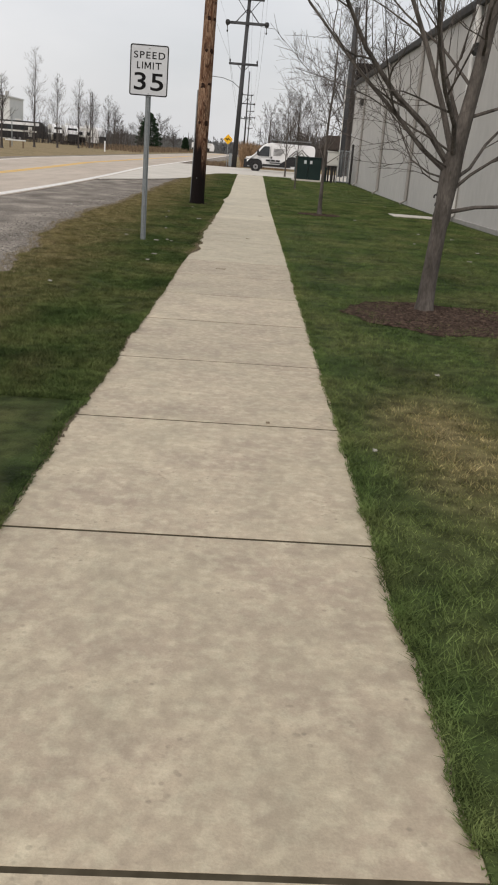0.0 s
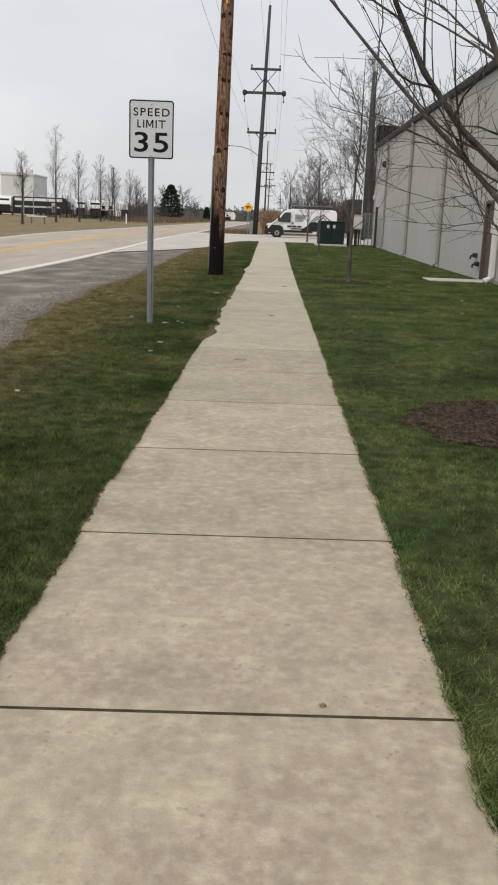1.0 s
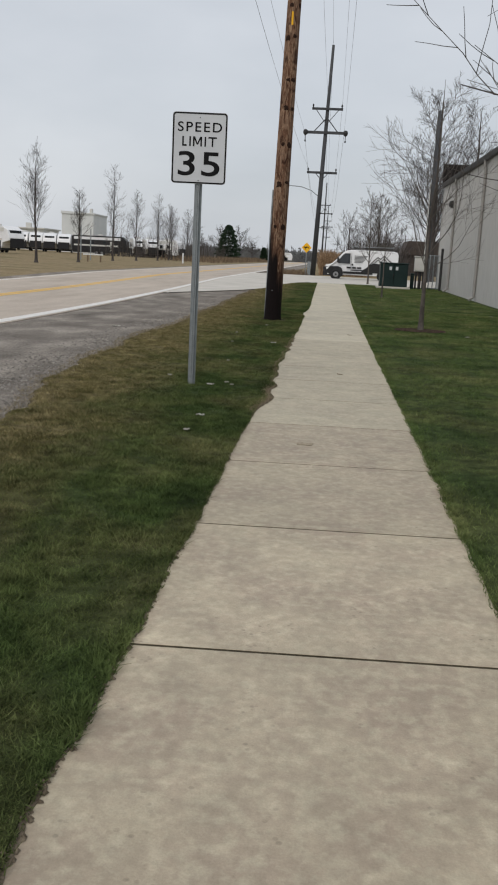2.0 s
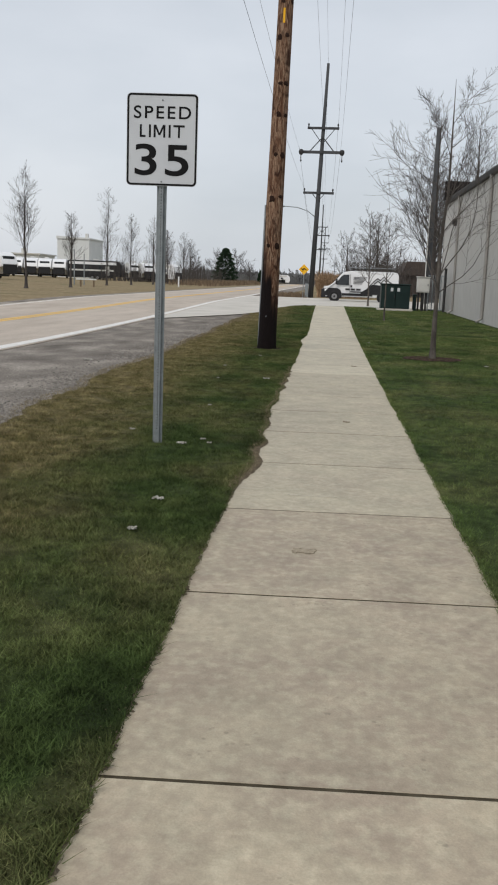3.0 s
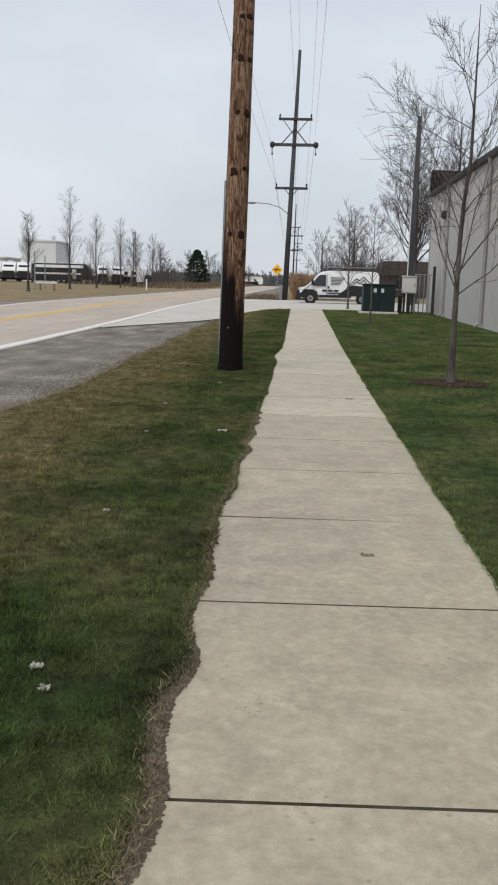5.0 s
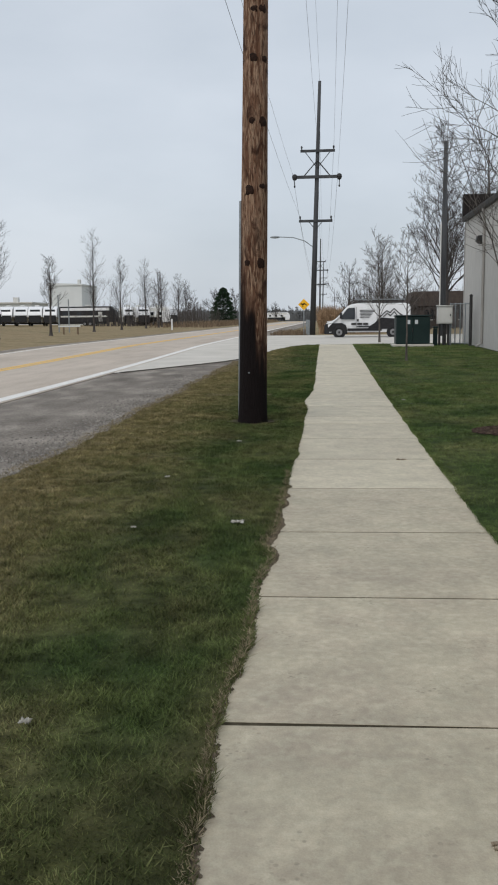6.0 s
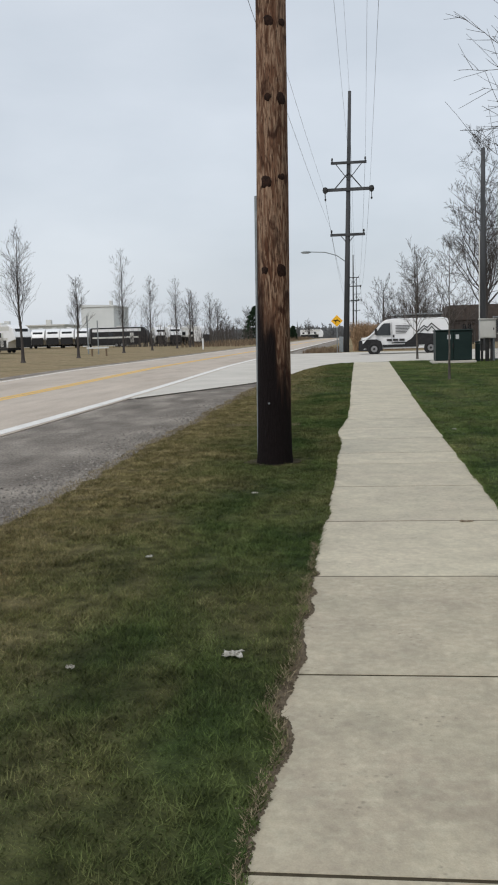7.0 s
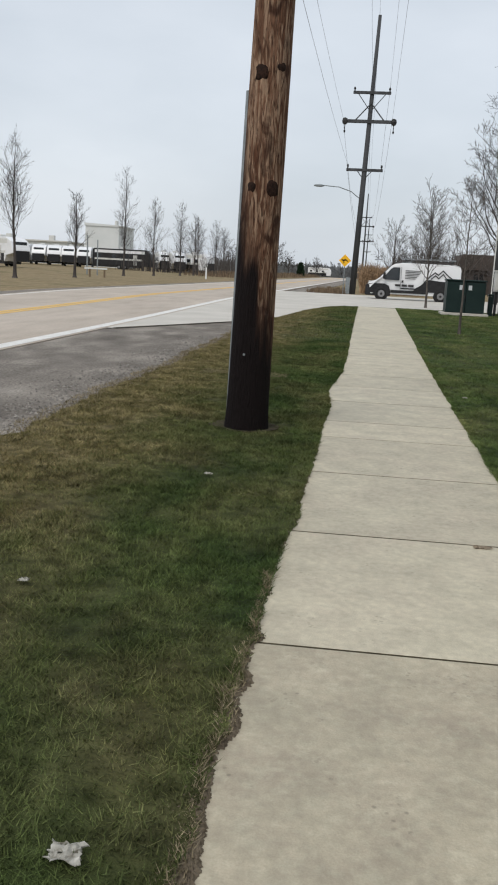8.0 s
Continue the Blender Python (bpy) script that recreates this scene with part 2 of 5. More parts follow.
def tube(path, radii, sides=8, bm=None, cap=True):
    """A tapered tube along a path of points."""
    bm = bm or bmesh.new()
    path = [Vector(p) for p in path]
    rings = []
    for i, p in enumerate(path):
        d = (path[min(i + 1, len(path) - 1)] - path[max(i - 1, 0)]).normalized()
        a = d.cross(Vector((0.3, 0.9, 0.1) if abs(d.y) < 0.8 else (1, 0, 0.1))).normalized()
        b = d.cross(a)
        r = radii[i] if isinstance(radii, (list, tuple)) else radii
        rings.append([bm.verts.new(p + a * (r * math.cos(6.28319 * k / sides)) + b * (r * math.sin(6.28319 * k / sides))) for k in range(sides)])
    for q, w in zip(rings, rings[1:]):
        for k in range(sides):
            bm.faces.new((q[k], q[(k + 1) % sides], w[(k + 1) % sides], w[k]))
    if cap:
        bm.faces.new(rings[0][::-1])
        bm.faces.new(rings[-1])
    return bm


def prism(outline, y0, y1, bm=None, bevel=0.0):
    """An outline in the x-z plane carried from y0 to y1."""
    bm = bm or bmesh.new()
    a = [bm.verts.new((x, y0, z)) for x, z in outline]
    b = [bm.verts.new((x, y1, z)) for x, z in outline]
    bm.faces.new(a)
    bm.faces.new(b[::-1])
    n = len(a)
    for k in range(n):
        bm.faces.new((a[k], b[k], b[(k + 1) % n], a[(k + 1) % n]))
    bmesh.ops.recalc_face_normals(bm, faces=bm.faces[:])
    if bevel:
        bmesh.ops.bevel(bm, geom=bm.edges[:], offset=bevel, segments=2, affect="EDGES", profile=0.5)
    return bm

# ---- ground, road and walk ----
def grass_material(name, lawn, gain, dry=0.52):
    """Short turf: dark green to yellow-green, going to straw in patches and towards the road."""
    m = bpy.data.materials.new(name)
    m.use_nodes = True
    n, l = m.node_tree.nodes, m.node_tree.links
    b = n["Principled BSDF"]
    b.inputs["Roughness"].default_value, b.inputs["Specular IOR Level"].default_value = 0.9, 0.08
    co = n.new("ShaderNodeTexCoord")

    def noise_at(scale, detail=4, stretch=None):
        t = n.new("ShaderNodeTexNoise")
        t.inputs["Scale"].default_value, t.inputs["Detail"].default_value = scale, detail
        src = co.outputs["Object"]
        if stretch:
            mp = n.new("ShaderNodeMapping")
            mp.inputs["Scale"].default_value, mp.inputs["Rotation"].default_value = stretch, (0, 0, radians(24))
            l.new(src, mp.inputs["Vector"])
            src = mp.outputs[0]
        l.new(src, t.inputs["Vector"])
        return t.outputs[0]

    def ramp(src, *stops):
        r = n.new("ShaderNodeValToRGB")
        while len(r.color_ramp.elements) < len(stops):
            r.color_ramp.elements.new(0.5)
        for e, (p, c) in zip(r.color_ramp.elements, stops):
            e.position, e.color = p, (*c, 1)
        l.new(src, r.inputs[0])
        return r.outputs[0]

    green = ramp(noise_at(1.1), (0.3, GREENS[0]), (0.5, GREENS[1]), (0.72, GREENS[2]))
    straw = ramp(noise_at(3.0), (0.3, (0.130, 0.110, 0.045)), (0.7, (0.290, 0.238, 0.125)))
    sep = n.new("ShaderNodeSeparateXYZ")
    l.new(co.outputs["Object"], sep.inputs[0])
    edge = n.new("ShaderNodeMapRange")
    lo, hi, amount = lawn
    edge.inputs["From Min"].default_value, edge.inputs["From Max"].default_value = lo, hi
    edge.inputs["To Min"].default_value, edge.inputs["To Max"].default_value = 0.0, amount
    l.new(sep.outputs[0], edge.inputs["Value"])
    patch = n.new("ShaderNodeMapRange")
    patch.inputs["From Min"].default_value, patch.inputs["From Max"].default_value = 0.42, 0.72
    patch.inputs["To Max"].default_value = dry
    l.new(noise_at(0.9, 7, (1.3, 0.7, 1)), patch.inputs["Value"])
    worn = n.new("ShaderNodeVectorMath")
    worn.operation = "DISTANCE"
    flat = n.new("ShaderNodeMapping")
    flat.inputs["Scale"].default_value = (1.7, 0.62, 0)
    l.new(co.outputs["Object"], flat.inputs["Vector"])
    l.new(flat.outputs[0], worn.inputs[0])
    worn.inputs[1].default_value = (1.52 * 1.7, 5.2 * 0.62, 0)
    spot = n.new("ShaderNodeMapRange")
    spot.inputs["From Min"].default_value, spot.inputs["From Max"].default_value = 0.95, 0.3
    spot.inputs["To Max"].default_value = 0.75
    l.new(worn.outputs["Value"], spot.inputs["Value"])
    edge_spot = n.new("ShaderNodeMath")
    l.new(edge.outputs[0], edge_spot.inputs[0])
    l.new(spot.outputs[0], edge_spot.inputs[1])
    add = n.new("ShaderNodeMath")
    add.use_clamp = True
    l.new(edge_spot.outputs[0], add.inputs[0])
    l.new(patch.outputs[0], add.inputs[1])
    speck = n.new("ShaderNodeMath")
    speck.operation = "MULTIPLY_ADD"
    rnd = n.new("ShaderNodeNewGeometry").outputs["Random Per Island"]
    l.new(rnd, speck.inputs[0])
    speck.inputs[1].default_value = 0.9
    speck.inputs[2].default_value = 0.45
    mix = n.new("ShaderNodeMix")
    mix.data_type = "RGBA"
    f2 = n.new("ShaderNodeMath")
    f2.operation, f2.use_clamp = "MULTIPLY", True
    l.new(add.outputs[0], f2.inputs[0])
    l.new(speck.outputs[0], f2.inputs[1])
    l.new(f2.outputs[0], mix.inputs["Factor"])
    l.new(green, mix.inputs["A"])
    l.new(straw, mix.inputs["B"])
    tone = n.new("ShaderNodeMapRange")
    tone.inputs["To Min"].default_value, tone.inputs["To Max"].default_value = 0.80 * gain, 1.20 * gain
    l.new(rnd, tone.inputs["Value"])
    mul = n.new("ShaderNodeVectorMath")
    mul.operation = "MULTIPLY"
    l.new(mix.outputs["Result"], mul.inputs[0])
    clump = n.new("ShaderNodeMapRange")
    clump.inputs["From Min"].default_value, clump.inputs["From Max"].default_value = 0.34, 0.66
    clump.inputs["To Min"].default_value, clump.inputs["To Max"].default_value = 0.62, 1.30
    l.new(noise_at(8.5, 5), clump.inputs["Value"])
    both_tones = n.new("ShaderNodeMath")
    both_tones.operation = "MULTIPLY"
    l.new(tone.outputs[0], both_tones.inputs[0])
    l.new(clump.outputs[0], both_tones.inputs[1])
    l.new(both_tones.outputs[0], mul.inputs[1])
    l.new(mul.outputs[0], b.inputs["Base Color"])
    bp = n.new("ShaderNodeBump")
    bp.inputs["Strength"].default_value, bp.inputs["Distance"].default_value = 0.8, 0.03
    l.new(noise_at(45, 4), bp.inputs["Height"])
    l.new(bp.outputs[0], b.inputs["Normal"])
    return m


GREENS = ((0.030, 0.049, 0.016), (0.058, 0.088, 0.028), (0.100, 0.125, 0.044))
# same grass colours darkened for the sheet: blade shade painted in, blades lightened
TURF_ROADSIDE = grass_material("roadside turf with painted shade", (-1.45, -3.2, 0.92), 0.52, 0.46)
TURF_LAWN = grass_material("lawn turf with painted shade", (0.0, 40.0, 0.05), 0.72, 0.30)
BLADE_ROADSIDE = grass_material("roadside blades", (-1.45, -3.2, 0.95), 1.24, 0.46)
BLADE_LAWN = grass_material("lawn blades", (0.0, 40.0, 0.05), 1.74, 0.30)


def span(a, b, step):
    k = max(1, round((b - a) / step))
    return [a + (b - a) * i / k for i in range(k + 1)]


def strip(name, left, right, ys, dz, mat, columns=3, skirt=0.05, rough=0.0):
    """A sheet along y between two edges that are functions of y, with its rims turned down."""
    vs, fs = [], []
    w = columns + 2
    for y in ys:
        a, b = left(y), right(y)
        z = ground_z(y) + dz
        vs.append((a, y, z - skirt))
        for k in range(columns):
            x = a + (b - a) * k / (columns - 1)
            bump = rough * noise.noise((x * 1.7, y * 1.7, 3)) if 0 < k < columns - 1 else 0
            vs.append((x, y, z + bump))
        vs.append((b, y, z - skirt))
    for j in range(len(ys) - 1):
        for k in range(w - 1):
            fs.append((j * w + k, j * w + k + 1, (j + 1) * w + k + 1, (j + 1) * w + k))
    return raw(name, vs, fs, mat)


def wave(y, seed, amount, size):
    return amount * (noise.noise((y / size, seed, 0.5)) + 0.5 * noise.noise((y / size * 2.7, seed + 9, 0.5)))


# where turf has crept over the concrete (negative) or been scalped back (positive): place, reach, amount
BITES = ((7.5, 0.25, -0.03), (12.6, 0.9, -0.012), (15.0, 0.60, 0.105), (16.05, 0.32, 0.085), (17.1, 0.35, 0.05), (18.4, 0.40, -0.035), (19.2, 0.22, 0.025),
         (20.05, 0.15, -0.02), (20.72, 0.18, 0.04), (21.0, 0.08, -0.035), (21.65, 0.22, 0.035), (22.18, 0.12, -0.02), (22.42, 0.13, 0.035), (22.75, 0.12, 0.02),
         (23.18, 0.06, 0.04), (24.1, 0.5, -0.025), (25.1, 0.2, 0.025), (28.9, 0.5, -0.02), (31.9, 1.3, -0.095), (34.2, 0.3, 0.02))


def concrete_left(y):
    """The bared edge of the concrete on the road side."""
    edge = -0.668 + wave(y, 3, 0.012, 0.30) + wave(y, 40, 0.009, 0.08) - 0.007 * max(0.0, y - 37)
    return edge + sum(a * math.exp(-((y - c) / w) ** 2) for c, w, a in BITES)


def bare_soil(y):
    """Width of bare soil between turf and concrete."""
    bare = 0.075 * math.exp(-((y - 15.2) / 0.85) ** 2) + 0.06 * math.exp(-((y - 21.25) / 0.55) ** 2) + 0.05 * math.exp(-((y - 22.65) / 0.35) ** 2)
    return 0.006 + bare * (0.8 + 0.5 * noise.noise((y * 4.0, 2.0, 1.0))) + max(0.0, 0.03 * noise.noise((y * 0.9, 5.0, 1.0)))


def walk_left(y):
    """The turf's edge along the walk."""
    return concrete_left(y) - bare_soil(y)


def walk_right(y):
    return 0.830 + 0.03 * math.exp(-((y - 2.2) / 1.0) ** 2) + wave(y, 17, 0.016, 0.4) + wave(y, 41, 0.008, 0.08)


def verge_left(y):
    u = min(1.0, max(0.0, (y - 10.5) / 8.0))
    return -2.64 - 0.78 * u * u * (3 - 2 * u) + wave(y, 31, 0.15, 1.3) + wave(y, 55, 0.07, 0.3)


def apron_edge(y):
    """The kerbless edge of the driveway apron against the verge."""
    pts = ((40.5, -6.35), (43, -5.2), (46, -3.9), (48.5, -3.25), (54, -2.75), (57.5, -2.2), (59.3, -1.5), (60.2, -0.7))
    if y <= pts[0][0]:
        return pts[0][1]
    for (a, xa), (b, xb) in zip(pts, pts[1:]):
        if y <= b:
            return xa + (xb - xa) * (y - a) / (b - a)
    return pts[-1][1]


GROUND_Y = [-60, -20, 0, 12] + span(24, 100, 4) + [120, 150, 190, 240, 320, 450, 700, 1100, 1800]
GROUND_X = [-1500, -700, -350, -200, -120, -80, -50, -30, -20, -10, -3, 3, 10, 20, 40, 80, 160, 400, 900, 1500]


def left_rise(x, y):
    return 0.008 * max(0.0, min(-x, 120) - 17)


gv = [(x, y, ground_z(y) - 0.07 + left_rise(x, y)) for y in GROUND_Y for x in GROUND_X]
gw = len(GROUND_X)
gf = [(j * gw + k, j * gw + k + 1, (j + 1) * gw + k + 1, (j + 1) * gw + k) for j in range(len(GROUND_Y) - 1) for k in range(gw - 1)]
ground = tagged(raw("ground", gv, gf, FARGRASS, smooth=True), "flat land under dry straw-coloured autumn grass", "ground", kind="structure")
LONG = span(-30, 24, 6) + span(26, 100, 3) + [120, 150, 190, 240, 320, 450, 700, 900]
road = tagged(strip("road", lambda y: -14.6, lambda y: -6.5, LONG, 0.0, ROAD), "two-lane pale concrete road with worn paint", "road", kind="structure")
shoulder = tagged(strip("shoulder", lambda y: -6.5 + wave(y, 77, 0.03, 0.8), lambda y: -2.4, span(-30, 48, 1.0), -0.018, SHOULDER, columns=9, rough=0.02), "dark crumbling asphalt and gravel road shoulder", "shoulder", kind="structure")
far_shoulder = tagged(strip("shoulder_far", lambda y: -6.3, lambda y: -4.3 + wave(y, 5, 0.3, 4), span(83, 300, 4), -0.02, SHOULDER, columns=3), "grey gravel shoulder past the driveway", "shoulder", kind="structure")
left_shoulder = tagged(strip("shoulder_west", lambda y: -15.7 + wave(y, 6, 0.25, 5), lambda y: -14.6, span(-30, 300, 5), -0.02, SHOULDER, columns=3), "gravel edge along the far side of the road", "shoulder", kind="structure")
apron = tagged(strip("driveway", lambda y: -6.5, lambda y: apron_edge(y) - 0.02 if y < 60.2 else 34.0, span(40.5, 60.1, 0.7) + span(60.3, 83, 2), 0.004, APRON, columns=3), "pale concrete driveway apron crossing the walk", "driveway", kind="structure")
for name, x0, x1, mat, label in (("white_line", -6.90, -6.61, WHITE_LINE, "solid white edge line painted on the road"), ("white_line", -14.3, -14.16, WHITE_LINE, "faded white edge line on the road"),
                                 ("yellow_line", -10.66, -10.44, YELLOW_LINE, "worn yellow centre line"), ("yellow_line", -10.38, -10.16, YELLOW_LINE, "worn yellow centre line")):
    tagged(strip(name, lambda y, x0=x0: x0 + wave(y, 2, 0.012, 1), lambda y, x1=x1: x1 + wave(y, 8, 0.012, 1), LONG, 0.005, mat, columns=2, skirt=0.004), label, "road marking", kind="structure")
tagged(strip("apron_joint", lambda y: apron_edge(y) - 0.05, lambda y: apron_edge(y) + 0.02, span(40.6, 47, 0.5), 0.010, JOINT, columns=2, skirt=0.004), "dark joint between apron and asphalt", "joint", kind="structure")
bed = tagged(strip("pavement_bed", lambda y: -0.80, lambda y: 0.97, span(-4, 61, 0.5), -0.0016, JOINT, columns=2), "dirt showing in the walk's joints", "joint bed", kind="structure")
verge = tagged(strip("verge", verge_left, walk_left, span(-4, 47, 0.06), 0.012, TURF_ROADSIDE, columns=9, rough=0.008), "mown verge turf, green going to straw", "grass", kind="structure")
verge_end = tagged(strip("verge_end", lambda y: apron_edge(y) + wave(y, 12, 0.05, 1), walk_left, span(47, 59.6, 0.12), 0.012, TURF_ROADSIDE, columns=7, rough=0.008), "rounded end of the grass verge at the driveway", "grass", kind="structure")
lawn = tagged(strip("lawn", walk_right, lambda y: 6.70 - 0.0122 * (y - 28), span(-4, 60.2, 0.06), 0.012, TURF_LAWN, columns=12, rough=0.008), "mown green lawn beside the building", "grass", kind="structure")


tagged(strip("soil_edge", lambda y: walk_left(y) - 0.10, concrete_left, span(-4, 47, 0.025), 0.0035, SOIL, columns=3, skirt=0.003), "bare soil and dead thatch along the walk's edge", "soil", kind="structure")

# the walk: square slabs with open joints
pavement = thing("pavement", (0, 0, 0), "concrete sidewalk of square slabs with dark joints", "sidewalk", kind="structure")
SLAB = 1.645
JOINTS = ([1.85 - SLAB * k for k in range(4, 0, -1)] + [1.85, 3.63, 5.25, 6.85, 8.52, 10.17, 11.83, 13.49, 15.10, 16.76, 18.34, 19.90, 21.43, 23.13, 24.87, 26.62, 28.25, 29.25, 30.85, 32.40, 33.95]
          + [33.95 + SLAB * k for k in range(1, 17)])


def slab_shape(mat):
    """One slab of unit spacing, wider than what the turf leaves bare, with eased edges."""
    me = bpy.data.meshes.new("slab")
    b = box(-0.80, 0.99, -SLAB / 2 + 0.010, SLAB / 2 - 0.010, -0.10, 0.0, bevel=0.002)
    b.to_mesh(me)
    b.free()
    me.materials.append(mat)
    return me


brown_slab, plain_slab, pale_slab = slab_shape(CONCRETE_BROWN), slab_shape(CONCRETE), slab_shape(CONCRETE_PALE)
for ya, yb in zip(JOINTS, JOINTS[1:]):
    s = new("slab", brown_slab if yb < 13.6 else plain_slab if yb < 23.2 else pale_slab)
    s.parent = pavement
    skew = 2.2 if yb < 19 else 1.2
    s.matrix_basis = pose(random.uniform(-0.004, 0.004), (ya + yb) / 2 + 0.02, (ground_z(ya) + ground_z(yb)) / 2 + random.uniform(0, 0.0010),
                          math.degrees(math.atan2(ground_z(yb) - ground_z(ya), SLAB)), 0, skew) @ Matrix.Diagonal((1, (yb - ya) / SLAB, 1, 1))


# ---- trees ----
def tubes_into(store, path, radii, sides):
    vs, fs = store
    base = len(vs)
    for i, p in enumerate(path):
        d = (path[min(i + 1, len(path) - 1)] - path[max(i - 1, 0)]).normalized()
        a = d.cross(Vector((0.31, 0.9, 0.13))).normalized()
        b = d.cross(a)
        for k in range(sides):
            c, s_ = math.cos(6.28319 * k / sides), math.sin(6.28319 * k / sides)
            vs.append(p + (a * c + b * s_) * radii[i])
    for i in range(len(path) - 1):
        for k in range(sides):
            k2 = (k + 1) % sides
            fs.append((base + i * sides + k, base + i * sides + k2, base + (i + 1) * sides + k2, base + (i + 1) * sides + k))


def grow(store, rng, start, way, length, radius, level, levels, kids, lift, least, sides, bend=0.13):
    steps = 7 if level <= 1 else 5 if level == 2 else 3
    path, radii = [start.copy()], [radius]
    wild = bend if level < 3 else bend * 0.55
    d = way.normalized()
    tip = max(radius * 0.22, least * 0.55)
    for i in range(steps):
        d = (d + Vector((rng.gauss(0, wild), rng.gauss(0, wild), rng.gauss(0, wild * 0.8) + lift * (0.5 if i > 0 else 0)))).normalized()
        path.append(path[-1] + d * (length / steps))
        radii.append(radius + (tip - radius) * ((i + 1) / steps) ** 0.8)
    tubes_into(store, path, radii, max(3, sides - level * 2))
    if level >= levels:
        return
    n = max(2, round(kids * rng.uniform(0.7, 1.3)))
    for j in range(n):
        u = min(0.97, 0.16 + 0.80 * (j + rng.random()) / n)
        f = u * steps
        i = min(int(f), steps - 1)
        p = path[i].lerp(path[i + 1], f - i)
        axis = (path[i + 1] - path[i]).normalized()
        side = axis.cross(Vector((rng.gauss(0, 1), rng.gauss(0, 1), rng.gauss(0, 1)))).normalized()
        angle = rng.uniform(0.40, 0.90)
        nd = axis * math.cos(angle) + side * math.sin(angle) + Vector((0, 0, 0.14))
        r = max(least, (radii[i] + (radii[i + 1] - radii[i]) * (f - i)) * rng.uniform(0.38, 0.60))
        grow(store, rng, p, nd, length * rng.uniform(0.30, 0.66) * (1.1 - 0.5 * u), r, level + 1, levels, kids * 0.75, lift * 0.8, least, sides, bend)


def tree(name, at, height, trunk_r, fork, limbs, spread, levels, kids, seed, label, mat=BARK, group="", thin=1.0, up=0.9, split=False, least=0.0046, vase=0, lean=0.0):
    """A bare deciduous tree: trunk with root flare and a leader, limbs fanned round it, and fine twigs."""
    rng = random.Random(seed)
    e = thing(name, at, label, "tree", group)
    trunk, crown = ([], []), ([], [])
    path, radii = [], []
    n = 12
    x = y = 0.0
    for i in range(n + 1):
        u = (i / n) ** 1.7
        flare = 1 + 0.6 * math.exp(-u * height / 0.10)
        path.append(Vector((x, y, -0.05 + u * height * 0.86)))
        radii.append(max(0.004, trunk_r * flare * (1 - 0.25 * min(1, u * height / fork)) * (1 - u) ** 0.8 + 0.003))
        x += lean * height * 0.86 * (((i + 1) / n) ** 1.7 - u)
        if i > 3:
            x += rng.gauss(0, 0.018) * height / n * 2
            y += rng.gauss(0, 0.018) * height / n * 2
    tubes_into(trunk, path, radii, 10)
    for j in range(limbs):
        u = (fork + (height * 0.80 - fork) * (j / limbs) ** 1.25) / (height * 0.86)
        if j < vase:
            u = (fork + 0.42 * j / vase) / (height * 0.86)
        f = u ** (1 / 1.7) * n
        i = min(int(f), n - 1)
        p = path[i].lerp(path[i + 1], f - i)
        az = j * 2.39996 + rng.uniform(-0.4, 0.4)
        reach = spread * (1 - 0.62 * (j / limbs)) * rng.uniform(0.8, 1.15)
        way = Vector((math.cos(az), math.sin(az), up * rng.uniform(0.6, 1.3)))
        r = max(0.006, radii[i] * rng.uniform(0.42, 0.62))
        if j < vase:
            reach = spread * rng.uniform(0.8, 1.1)
            way.z = (0.8, 1.9, 0.95, 2.4, 0.85, 1.3, 2.0, 0.9)[j % 8]
            r = radii[i] * rng.uniform(0.34, 0.54)
        if split:
            crown = ([], [])
        grow(crown, rng, p, way, reach, r * thin, 1, levels, kids, 0.10, least, 8)
        if split:
            raw("limb", crown[0], crown[1], mat, e)
    raw("trunk", trunk[0], trunk[1], mat, e, smooth=True)
    if not split:
        raw("crown", crown[0], crown[1], mat, e)
    return e


def at_ground(x, y):
    return (x, y, ground_z(y) + left_rise(x, y))


STREET = "young street trees along the walk"


